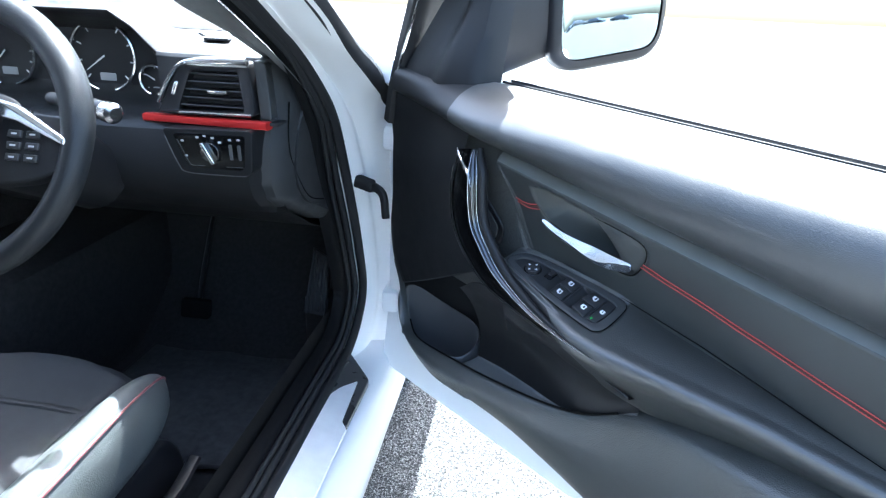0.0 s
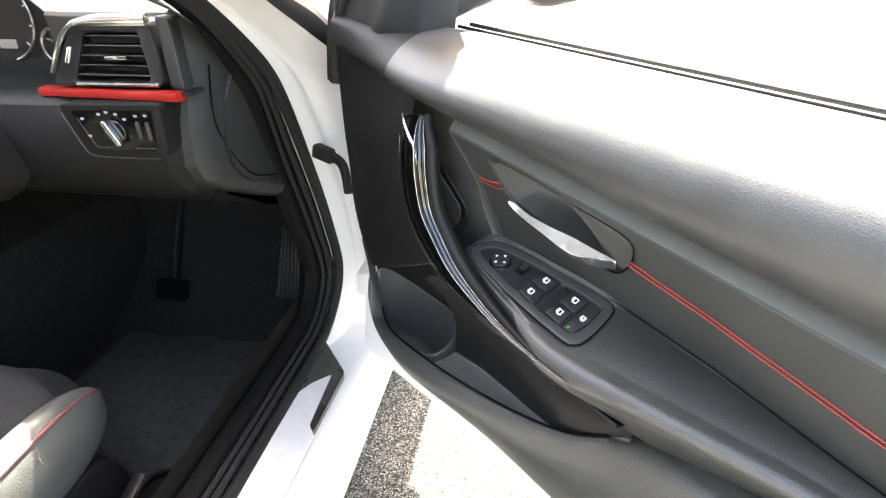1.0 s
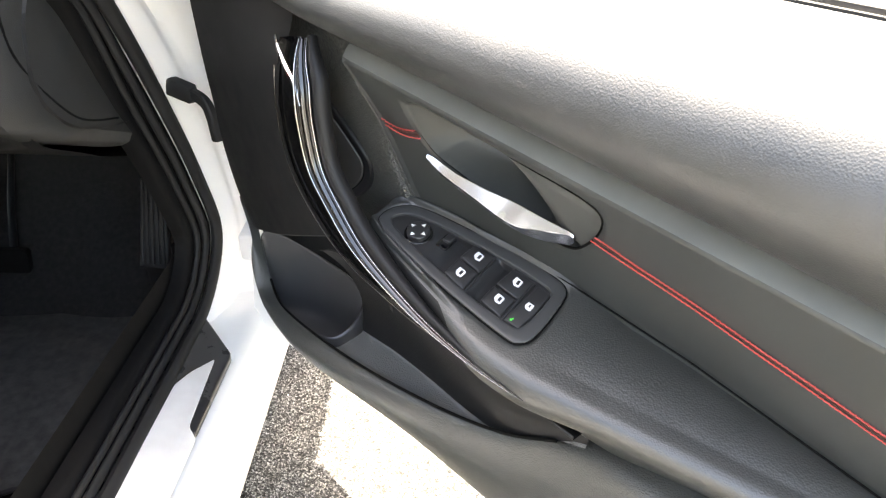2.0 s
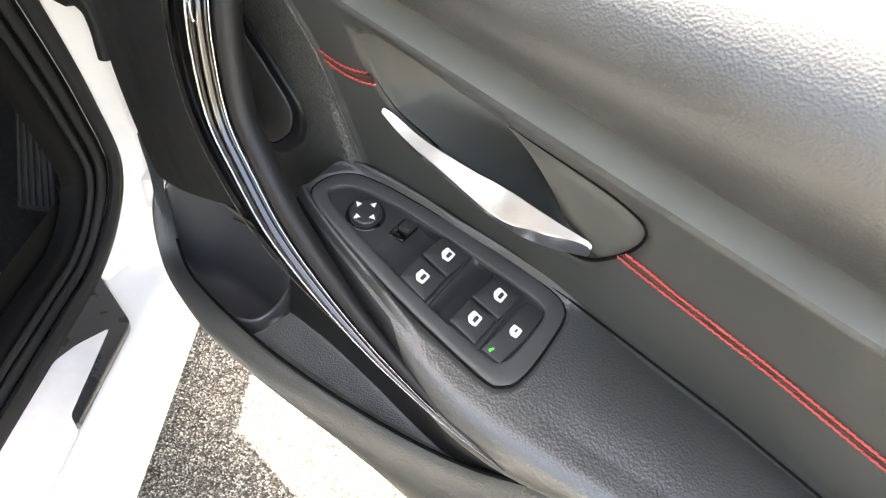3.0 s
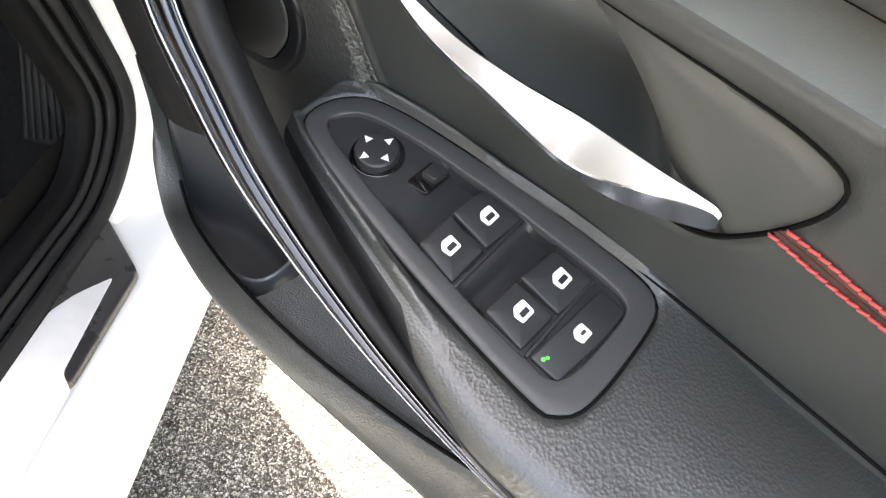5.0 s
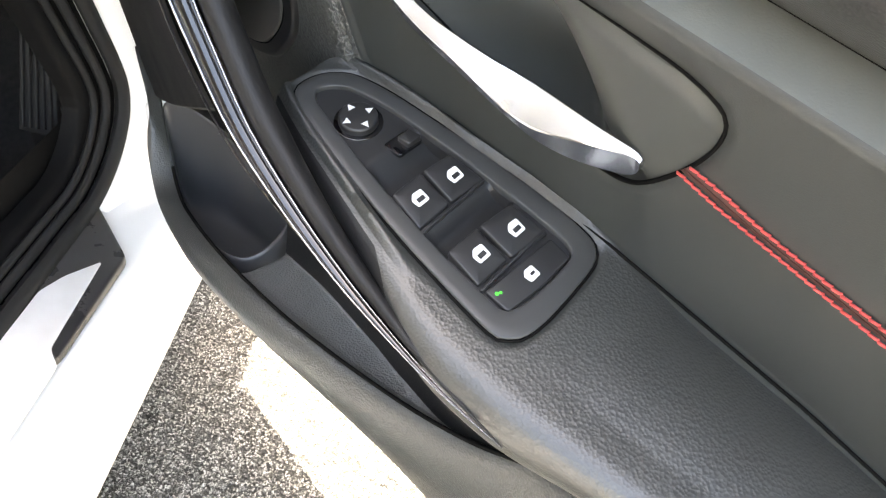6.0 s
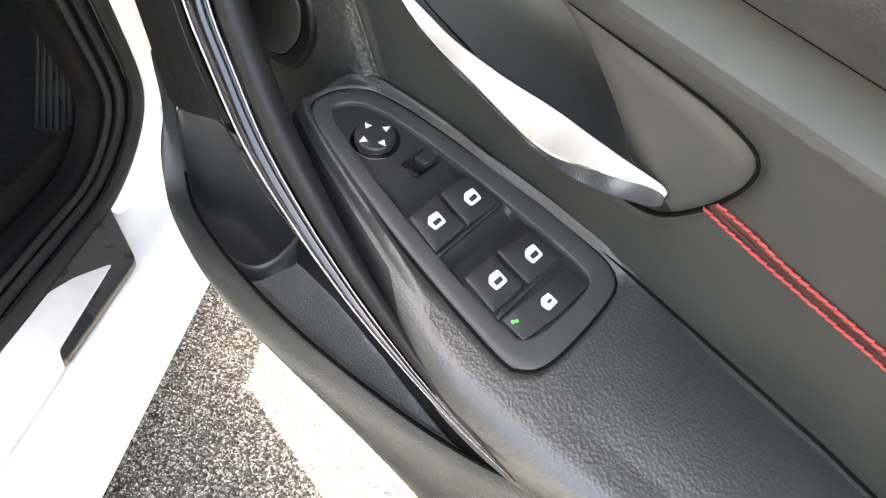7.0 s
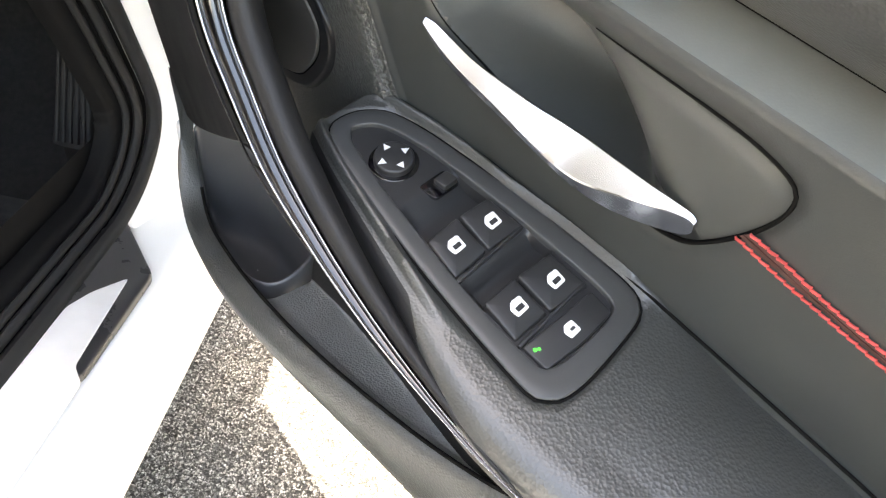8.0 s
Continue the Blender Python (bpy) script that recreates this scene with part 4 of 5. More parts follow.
def pull_handle(door):
    path = [(0.3755, 0.142, 0.928), (0.380, 0.150, 0.915), (0.3865, 0.157, 0.895), (0.391, 0.160, 0.868), (0.400, 0.161, 0.832), (0.4185, 0.161, 0.806), (0.446, 0.162, 0.779), (0.482, 0.163, 0.759), (0.521, 0.164, 0.744), (0.556, 0.165, 0.736), (0.590, 0.165, 0.730), (0.622, 0.163, 0.726)]
    p = even([d3(*q) for q in path], 80)
    s = np.linspace(0, 1, 80)
    across, ahead = np.array([0.755, 0.656, 0.12]), np.array([0.656, -0.755, 0.0])
    slim = np.interp(s, (0, 0.1, 0.5, 0.75, 1), (0.5, 1, 0.85, 0.5, 0.02))[:, None]
    part("pull_handle", tube(p + (across * 0.0155 - ahead * 0.006) * slim, np.interp(s, (0, 0.1, 0.5, 0.72, 0.88, 1), (0.004, 0.009, 0.0088, 0.0055, 0.0016, 0.0002)), np.interp(s, (0, 0.1, 0.5, 0.72, 0.88, 1), (0.004, 0.0078, 0.0074, 0.0045, 0.0014, 0.0002)), 16, up=across), HANDLE, door, "curved black door pull handle")
    def strip(name, off, ahead_by, wide, high, mat, label, power=1.0):
        taper = np.interp(s, (0, 0.06, 0.2, 0.5, 0.7, 0.85, 1), (0.4, 0.8, 1.0, 0.88, 0.58, 0.26, 0.05))
        part(name, tube(p + (across * off + ahead * ahead_by) * slim, high * taper, wide * taper, 16, up=across, power=power), mat, door, label)
    strip("chrome_strip", -0.0040, 0.0006, 0.0010, 0.0015, CHROME, "thin bright chrome strip along the pull handle")
    strip("gloss_line", -0.0021, 0.0004, 0.0009, 0.0012, GLOSS, "thin gloss black line between the strips")
    strip("chrome_strip", 0.0016, 0.0010, 0.0032, 0.0016, DARK_CHROME, "grey polished strip along the pull handle", 0.7)
    strip("gloss_line", 0.0058, 0.0004, 0.0014, 0.0014, GLOSS, "gloss black line between the strips")
    strip("chrome_edge", 0.0079, 0.0016, 0.0007, 0.0009, CHROME, "thin chrome edge")
    branch = even([d3(0.3378, 0.140, 0.9222), d3(0.350, 0.146, 0.914), d3(0.366, 0.152, 0.905), d3(0.3815, 0.157, 0.896), d3(0.3885, 0.159, 0.882)], 20)
    part("chrome_branch", tube(branch, np.interp(np.linspace(0, 1, 20), (0, 0.5, 1), (0.0012, 0.0032, 0.002)), 0.003, 8), CHROME, door, "forked chrome end of the strip")
    # gloss black panel in front of the strip, with its thin bright edge
    edge = even([d3(*q) for q in ((0.3360, 0.1370, 0.921), (0.330, 0.138, 0.895), (0.328, 0.139, 0.86), (0.335, 0.140, 0.82), (0.354, 0.141, 0.787), (0.391, 0.144, 0.757), (0.425, 0.147, 0.742), (0.46, 0.149, 0.734), (0.50, 0.151, 0.727), (0.55, 0.150, 0.719), (0.605, 0.146, 0.708))], 70)
    rows = [[Vector(a + (b - a) * t + np.array((0, 1, 0)) * (0.006 * math.sin(math.pi * t) + 0.002)) for t in np.linspace(0, 1, 8)] for a, b in zip(edge, p)]
    part("gloss_panel", grid(rows)[0], PIANO, door, "gloss black panel along the pull handle")
    part("bright_edge", tube(edge[4:] + np.array((0, -0.0012, 0)), 0.0007, None, 6), DARK_CHROME, door, "thin bright edge line")
    # hollow behind the handle with an oval cover
    hollow = lambda u, v: 0.074 + 0.1 * (u - 0.367) + 0.25 * (v - 0.766) - 0.25 * max(0.0, v - 0.89)
    rows = []
    for v in np.linspace(0.945, 0.66, 66):
        row = []
        uf = lerp(v, (0.70, 0.775, 0.799, 0.833, 0.866, 0.888, 0.945), (0.47, 0.443, 0.436, 0.4285, 0.4225, 0.4135, 0.395))
        rim = insert_w(uf, max(v, 0.785)) if v < 0.9 else 0.106
        for t in np.r_[0, 0.006, 0.012, 0.018, 0.024, 0.03, 0.04, np.linspace(0.06, 1, 26)]:
            u = uf + 0.001 - (uf - 0.20) * t
            k = bump01(t, 0.010, 0.036, 2, 3)
            row.append(d3(u, (rim + 0.0022 * bump01(t, -0.005, 0.006, 0.012, 0.024)) * (1 - k) + hollow(u, v) * k, v))
        rows.append(row)
    part("handle_hollow", grid(rows)[0], COARSE, door, "coarse grained black hollow behind the handle")
    oval = lambda u, v, h: d3(u - 0.2 * h, hollow(u, v) + h, v)
    o = even(OVAL_LINE, 64, True)
    inner = inset(o, 0.0088) + np.array((-0.001, 0.001))
    part("oval_rim", plate(o, oval, -0.004, 0.0035, 0.0028, 5), SATIN, door, "raised oval rim behind the handle")
    part("oval_joint", plate(inset(inner, -0.0009), oval, 0.002, 0.0037), JOINT, door, "dark joint round the oval cover")
    part("oval_cover", plate(inner, oval, 0.002, 0.0052, 0.0012, dome=0.0006), OVAL, door, "dark grey oval cover")


def cup_width(t):
    return 0.99 - 0.08 * min(t, 0.55) / 0.55 if t < 0.55 else 0.91 * math.sqrt(max(0.0, 1 - ((t - 0.55) / 0.45) ** 2.2)) + 0.004


def cup_depth(t):
    return 0.72 * t / 0.55 if t < 0.55 else 0.72 + 0.28 * math.sin((t - 0.55) / 0.45 * math.pi / 2)


def lower_door(door):
    left = even([d3(*q) for q in ((0.176, 0.122, 1.003), (0.168, 0.120, 0.97), (0.135, 0.100, 0.90), (0.118, 0.088, 0.84), (0.103, 0.076, 0.786), (0.074, 0.057, 0.72), (0.060, 0.042, 0.66), (0.070, 0.040, 0.63), (0.100, 0.045, 0.603))], 60)
    right = even([d3(*q) for q in ((0.33, 0.10, 1.0), (0.342, 0.125, 0.935), (0.335, 0.136, 0.90), (0.3305, 0.139, 0.86), (0.3365, 0.139, 0.82), (0.3555, 0.140, 0.787), (0.391, 0.142, 0.757))], 60)
    rows = []
    for k, (a, b) in enumerate(zip(left, right)):
        drop = 0.002 * bump01(k, 40, 59, 90, 91)
        rows.append([Vector(a) + Vector((0.003, 0.02, 0)), Vector(a) + Vector((0, 0.004, 0))] + [Vector(a + (b - a) * t) + Vector((0, -0.005 * math.sin(math.pi * t), -drop * math.sin(math.pi * t))) for t in np.linspace(0.01, 1, 18)])
    under = [p + Vector((0, 0.012, -0.003)) for p in rows[-1]]
    rows.append([p + Vector((0, 0.004, -0.003)) for p in rows[-1]])
    rows.append(under)
    part("front_trim", grid(rows)[0], PLASTIC, door, "matt black front panel of the door trim", angle=50)
    # rolled lip of the map pocket and the lower panel
    top = even([(0.097, 0.040, 0.605), (0.112, 0.046, 0.585), (0.137, 0.057, 0.553), (0.165, 0.067, 0.528), (0.21, 0.079, 0.530), (0.30, 0.096, 0.548), (0.40, 0.103, 0.562), (0.50, 0.098, 0.573), (0.57, 0.093, 0.590), (0.625, 0.092, 0.622), (0.70, 0.11, 0.645), (0.85, 0.13, 0.655), (1.03, 0.135, 0.655)], 110)
    low = even([(0.066, 0.042, 0.640), (0.098, 0.048, 0.604), (0.108, 0.062, 0.567), (0.151, 0.077, 0.522), (0.198, 0.086, 0.500), (0.25, 0.092, 0.490), (0.33, 0.096, 0.494), (0.43, 0.088, 0.483), (0.52, 0.075, 0.453), (0.60, 0.066, 0.425), (0.70, 0.058, 0.395), (0.85, 0.05, 0.36), (1.03, 0.045, 0.34)], 110)
    rows = []
    for a, b in zip(top, low):
        d = b - a
        f, inner = bump01(a[0], 0.05, 0.20, 5, 6), bump01(a[0], 0.30, 0.34, 5, 6)
        shut = bump01(a[0], 0.59, 0.66, 5, 6)
        row = [a + np.array(p) * inner * (1 - shut) + np.array(q) * shut for p, q in (((0, -0.03, -0.055), (0, -0.060, 0.016)), ((0, -0.016, -0.03), (0, -0.030, 0.010)), ((0, -0.004, -0.008), (0, -0.010, 0.004)), ((0, -0.001, -0.0015), (0, -0.001, 0.0)))]
        for s in (0.03, 0.08, 0.2, 0.35, 0.5, 0.65, 0.8, 0.92, 1.0):
            row.append(a + d * s + np.array((0, (0.013 * f + 0.003) * math.sin(math.pi * s ** 0.8), 0.002 * math.sin(math.pi * s))))
        rear = bump01(b[0], 0.33, 0.42, 9, 10)
        row += [b + np.array((0, -0.006, -0.003)), b + np.array((0, -0.009 - 0.021 * rear, -0.008 + 0.004 * rear)), b + np.array((0, -0.010 - 0.080 * rear, -0.014 + 0.024 * rear))]
        rows.append([d3(*q) for q in row])
    part("pocket_lip", grid(rows)[0], LIP, door, "grained dark grey lip of the door pocket", angle=55)
    # pocket behind the lip: a deep smooth bottle cup in front, a grained tray behind it
    upper = even([(0.100, 0.043, 0.601), (0.17, 0.056, 0.622), (0.24, 0.073, 0.650), (0.31, 0.098, 0.684), (0.375, 0.128, 0.726), (0.42, 0.138, 0.736), (0.50, 0.138, 0.718), (0.60, 0.13, 0.69), (0.66, 0.12, 0.67)], 110)
    lower = even([(0.097, 0.039, 0.604), (0.112, 0.045, 0.584), (0.137, 0.056, 0.552), (0.165, 0.066, 0.527), (0.21, 0.078, 0.529), (0.30, 0.095, 0.547), (0.40, 0.102, 0.561), (0.50, 0.097, 0.572), (0.57, 0.092, 0.589), (0.625, 0.091, 0.621), (0.65, 0.095, 0.635)], 110)
    at = lambda line, u: [float(np.interp(u, line[:, 0], line[:, c])) for c in (1, 2)]
    rows, walls = [], []
    for u in np.linspace(0.318, 0.648, 70):
        (aw, av), (bw, bv) = at(upper, u), at(lower, u)
        k = bump01(u, 0.097, 0.150, 0.58, 0.655)
        f = bv - 0.009 * k
        wb = lerp(u, (0.32, 0.38, 0.46, 0.55, 0.6), (0.046, 0.052, 0.066, 0.086, 0.09)) * k + (min(aw, bw) - 0.004) * (1 - k)
        h = av - f
        floor = [(wb, f + 0.003), (wb + 0.002, f + 0.0006), (wb + 0.35 * (bw - wb), f), (wb + 0.7 * (bw - wb), f + 0.001 * k), (bw - 0.010 * k, f + 0.0025 * k), (bw - 0.004 * k, bv - 0.004 * k), (bw - 0.001, bv - 0.0005)]
        wall = [(aw, av), (aw - 0.006 * k, av - 0.004), (wb + 0.35 * (aw - wb), av - 0.3 * h), (wb - 0.001, av - 0.65 * h), (wb, f + 0.002)]
        rows.append([d3(u, w, v) for w, v in spline(floor, 26)])
        walls.append([d3(u, w, v) for w, v in spline(wall, 20)])
    # wall and tray are one black plastic, the tray painted paler as if lit
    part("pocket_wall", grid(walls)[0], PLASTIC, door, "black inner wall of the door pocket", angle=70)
    rows.insert(0, [p + Vector((-0.003, 0.001, -0.006)) for p in rows[0]])
    part("pocket_tray", grid(rows)[0], POCKET, door, "grained black tray of the door pocket, paler for the light on it", angle=70)
    # bottle cup: a round rim, walls that draw in, a rounded floor
    rim = even([(0.107, 0.041, 0.590), (0.122, 0.049, 0.569), (0.142, 0.057, 0.546), (0.168, 0.065, 0.527), (0.21, 0.076, 0.528), (0.255, 0.085, 0.538), (0.288, 0.086, 0.544), (0.303, 0.075, 0.546), (0.307, 0.055, 0.553), (0.301, 0.033, 0.563), (0.285, 0.018, 0.571), (0.255, 0.010, 0.576), (0.21, 0.006, 0.575), (0.17, 0.010, 0.582), (0.135, 0.024, 0.596), (0.115, 0.034, 0.599)], 96, True)
    mid = np.array((0.212, 0.040))
    rows = []
    for s, drop, out in ((1, 0.03, 0.004), (1, 0.004, 0.004), (1, 0.0008, 0.0032), (1, 0, 0.0016), (1, 0.001, 0.0004), (1, 0.004, 0.0), (0.99, 0.012, 0)):
        rows.append([(*(p[:2] + (p[:2] - mid) / np.linalg.norm(p[:2] - mid) * out - (p[:2] - mid) * (1 - s)), p[2] - drop) for p in rim])
    for t in np.linspace(0.08, 1, 16):
        rows.append([(*(mid + (p[:2] - mid) * cup_width(t)), p[2] - 0.012 + (0.470 - p[2] + 0.012) * cup_depth(t)) for p in rim])
    part("bottle_cup", grid([[d3(*p) for p in row] for row in rows], wrap=True)[0], CUP, door, "smooth black bottle holder in the door pocket", angle=70)
    part("lip_joint", tube([d3(*p) + Vector((0, 0.0, 0.0016)) for p in lower[14:104]], 0.0017, None, 6), JOINT, door, "dark joint along the pocket lip")
    rows = [[d3(u, lerp(v, (0.44, 0.6, 0.7, 0.8, 0.95), (-0.010, -0.008, -0.002, 0.012, 0.03)), v) for v in np.linspace(0.44, 0.95, 12)] for u in np.linspace(0.03, 1.0, 12)]
    part("pocket_back", grid(rows)[0], PLASTIC, door, "dark back wall of the door trim")


def sail_and_mirror(door):
    # triangular cover at the front of the window
    rows = []
    for s in np.linspace(0, 1, 26):
        v = 1.000 + 0.26 * s
        ua, ub = 0.176 + 0.155 * s ** 1.05, 0.3385 - 0.02 * s
        row = []
        for t in np.linspace(0, 1, 16):
            u = ua + (ub - ua) * t
            bulge = 0.016 * bump01(s, -0.05, 0.02, 0.1, 0.45) * math.sin(math.pi * t) + 0.012 * bump01(t, 0.4, 0.62, 0.95, 1.001)
            row.append(d3(u, 0.118 - 0.028 * t - 0.06 * s + bulge, v - 0.006 * math.sin(math.pi * t)))
        rows.append(row)
    part("sail_panel", thick(rows, (0.002, 0.025, 0)), PLASTIC, door, "black triangular mirror cover panel")
    # outside mirror
    turn = DOOR.to_3x3().inverted()
    n = (turn @ Vector((0.48, -0.88, 0.015))).normalized()
    x = Vector((0, 0, 1)).cross(n).normalized()
    y = n.cross(x)
    c = turn @ (Vector((0.128, 1.065, 1.088)) - DOOR.translation)
    place = lambda a, b, h: c + x * a + y * b + n * h
    o = soft_corners([(-0.088, 0.052), (-0.080, -0.040), (-0.06, -0.052), (0.075, -0.030), (0.092, -0.01), (0.092, 0.05), (0.08, 0.066), (-0.06, 0.066)], 0.02, 5)
    bm = bmesh.new()
    rings = [(o * 1.0, 0.0), (inset(o, -0.010), -0.004), (inset(o, -0.016), -0.012), (inset(o, -0.016), -0.03), (o * 0.95, -0.06), (o * 0.7, -0.085), (o * 0.3, -0.098)]
    bm, v = grid([[place(a, b, h) for a, b in ring] for ring, h in rings], wrap=True)
    bm.faces.new(v[-1])
    part("mirror_housing", bm, SATIN, door, "black outside mirror housing")
    part("mirror_glass", plate(inset(o, 0.001), place, -0.006, -0.002, 0.001), MIRROR, door, "silvered mirror glass")
    rows = []
    for t in np.linspace(0, 1, 14):
        mid = (c - x * 0.075 + y * 0.03 - n * 0.05).lerp(d3(0.285, 0.045, 1.10), t)
        tall = 0.075 + 0.02 * t
        rows.append([mid + Vector((0, 0, 1)) * (tall * b) + n * (a * (0.035 - 0.01 * t)) for a, b in rounded(2, 2, 0.7, 4)])
    bm, v = grid(rows, wrap=True)
    bm.faces.new(v[0][::-1])
    bm.faces.new(v[-1])
    part("mirror_foot", bm, SATIN, door, "black mirror foot")


def car_door(car):
    door = new("front_door")
    door.empty_display_size = 0.05
    door["label"] = "open white car door with black trim and red stitching"
    door.parent, door.matrix_local = car, DOOR
    door_shell(door)
    door_trim(door)
    armrest(door)
    pull_handle(door)
    lower_door(door)
    sail_and_mirror(door)
    return door


# ---- cabin ----
def dashboard():
    dash = thing("dashboard", "dark grey dashboard with red trim strip and air vent", "dashboard", pose(0, 0, 0))
    # body: profile from the windscreen to the knees, swept across the car
    rows = []
    for x in np.linspace(-1.88, -0.352, 60):
        hood = bump01(x, -1.06, -0.97, -0.605, -0.555)
        prof = [(1.48, 1.015), (1.40, 1.025), (1.2, 1.03 + 0.004 * hood), (1.08, 1.028 + 0.030 * hood), (0.985 - 0.02 * hood, 1.024 + 0.058 * hood), (0.968 - 0.02 * hood, 1.018 + 0.055 * hood), (0.966 + 0.10 * hood, 1.008 + 0.03 * hood), (0.968 + 0.09 * hood, 0.97), (0.968 + 0.06 * hood, 0.935), (0.955, 0.92), (0.935, 0.89), (0.925, 0.84), (0.945, 0.80), (1.0, 0.765), (1.10, 0.74), (1.3, 0.72), (1.5, 0.74)]
        r = bump01(x, -0.41, -0.352, 9, 10)
        rows.append([(x, y + 0.07 * r * min(1.0, max(0.0, (1.02 - z) / 0.03)), z) for y, z in spline(prof, 70)])
    for name, mat, lower, label in (("dash_top", DASH, False, "dark grained dashboard top"), ("dash_body", DASH_LOW, True, "dark grained lower dashboard, deepened for its shade")):
        bm, _ = grid(rows, skip=lambda i, j: (j > 40) != lower)
        bmesh.ops.delete(bm, geom=[v for v in bm.verts if not v.link_faces], context="VERTS")
        part(name, bm, mat, dash, label)
    # side end of the dash towards the door
    rows = []
    for z in np.linspace(1.02, 0.675, 48):
        y0 = lerp(z, (0.675, 0.71, 0.74, 0.774, 0.80, 0.829, 0.888, 0.926, 0.97, 1.02), (1.24, 1.14, 1.075, 1.0, 0.962, 0.945, 0.946, 0.957, 0.962, 0.970))
        rows.append([(-0.41, y0 + 0.015, z), (-0.392, y0 + 0.001, z), (-0.376, y0 + 0.003, z), (-0.362, y0 + 0.02, z), (-0.354, y0 + 0.05, z), (-0.358, min(y0 + 0.14, 1.41), z - 0.01), (-0.366, 1.42, z - 0.012)])
    part("dash_end", grid(rows)[0], DASH_SIDE, dash, "dark end panel of the dashboard")
    line = even([(-0.358, 0.992, 0.955), (-0.358, 0.982, 0.90), (-0.3565, 0.986, 0.866), (-0.355, 1.012, 0.825), (-0.355, 1.061, 0.78), (-0.356, 1.14, 0.752)], 40)
    part("end_cap_joint", tube(line, 0.0014, None, 6), JOINT, dash, "dark joint of the dashboard end cap")
    # air vent: frame, slats, tab and thumb wheel
    def face(x, z, h=0.0):
        s = (x + 0.475) / 0.12
        return (x, 0.950 - 0.008 * s + 0.10 * (z - 0.975) - h, z)
    outer = soft_corners([(-0.556, 0.934), (-0.512, 1.010), (-0.398, 1.017), (-0.388, 0.938)], 0.010)
    inner = soft_corners([(-0.520, 0.940), (-0.497, 0.998), (-0.418, 1.002), (-0.408, 0.944)], 0.006)
    o, i = outer, inner
    levels = [(o, -0.02), (o, 0.004), (inset(o, 0.002), 0.007), (i + (o - i) * 0.25, 0.007), (i, 0.004), (i, -0.03)]
    vent = part("air_vent", grid([[face(x, z, h) for x, z in ring] for ring, h in levels], wrap=True)[0], SATIN, dash, "black air vent with chrome edges")
    part("vent_back", plate(i, lambda x, z, h: face(x, z, h), -0.031, -0.029), DIAL, vent)
    for k in range(5):
        z = 0.947 + 0.0118 * k
        xa = -0.520 + 0.023 * (z - 0.94) / 0.058 + 0.002
        part("vent_slat", tube([face(xa, z, -0.012), face(-0.411 - 0.005 * k / 5, z + 0.001, -0.012)], 0.014, 0.0022, 8), SATIN, vent)
        part("slat_edge", tube([face(xa, z + 0.001, 0.0025), face(-0.411 - 0.005 * k / 5, z + 0.002, 0.0025)], 0.0007, None, 6), FRAME, vent)
    part("vent_top_trim", tube(even([face(-0.548, 0.950, 0.008), face(-0.530, 0.985, 0.008), face(-0.508, 1.008, 0.008), face(-0.47, 1.0135, 0.008), face(-0.40, 1.0155, 0.008)], 24), np.interp(np.linspace(0, 1, 24), (0, 0.4, 0.6, 1), (0.003, 0.0035, 0.0075, 0.0075)), 0.006, 10, up=(0, 1, 0), power=0.7), SATIN_CHROME, vent, "satin chrome trim round the vent")
    part("vent_foot_trim", tube([face(-0.515, 0.937, 0.008), face(-0.395, 0.9395, 0.008)], 0.0028, 0.003, 8), SATIN_CHROME, vent)
    column = soft_corners([(-0.393, 1.020), (-0.374, 1.016), (-0.364, 0.934), (-0.383, 0.936)], 0.004)
    part("vent_column", plate(column, face, -0.02, 0.003, 0.002), DASH_SIDE, vent, "grey column beside the vent")
    part("vent_tab", box((-0.462, 0.932, 0.969), (-0.432, 0.945, 0.974), 0.001), SATIN_CHROME, vent, "small chrome vent tab")
    part("thumb_wheel", plate(rounded(0.008, 0.022, 0.003) + np.array((-0.521, 0.972)), lambda x, z, h: face(x + 0.35 * (z - 0.972), z, h), 0.0, 0.011, 0.003), SATIN_CHROME, vent, "chrome vent thumb wheel")
    # red strip
    path = even([(-0.582, 0.958, 0.9235), (-0.515, 0.950, 0.9245), (-0.435, 0.938, 0.926), (-0.366, 0.928, 0.9275)], 20)
    part("trim_strip", tube(path, 0.010, 0.0062, 10, power=0.5), RED, dash, "bright red trim strip")
    part("strip_end", box((-0.367, 0.930, 0.9265), (-0.353, 0.965, 0.9315), 0.001), RUBBER, dash)
    # light switch unit
    def low(x, z, h=0.0):
        return (x, 0.912 - 0.10 * (0.918 - z) * -1 - 0.006 * (x + 0.45) / 0.1 - h, z)
    outer = soft_corners([(-0.533, 0.916), (-0.512, 0.856), (-0.500, 0.847), (-0.402, 0.849), (-0.390, 0.856), (-0.384, 0.922)], 0.008)
    inner = soft_corners([(-0.515, 0.910), (-0.499, 0.864), (-0.490, 0.857), (-0.408, 0.859), (-0.402, 0.864), (-0.396, 0.914)], 0.006)
    unit = part("light_switch_unit", plate(outer, low, -0.05, 0.002, 0.0015), DASH_LOW, dash, "black light switch unit")
    part("unit_face", plate(inner, low, 0.001, 0.0032, 0.0005), PIANO, unit)
    part("unit_edge", tube(even([low(-0.530, 0.905, 0.002), low(-0.513, 0.858, 0.002), low(-0.500, 0.848, 0.002), low(-0.44, 0.848, 0.002), low(-0.402, 0.850, 0.002)], 30), 0.0009, None, 6), FRAME, unit)
    knob_at = lambda a, b, h: low(-0.455 + a, 0.884 + b, h)
    part("rotary_switch", plate(circle(0.016, 36), knob_at, 0.002, 0.008, 0.002), GLOSS, unit, "round black light switch")
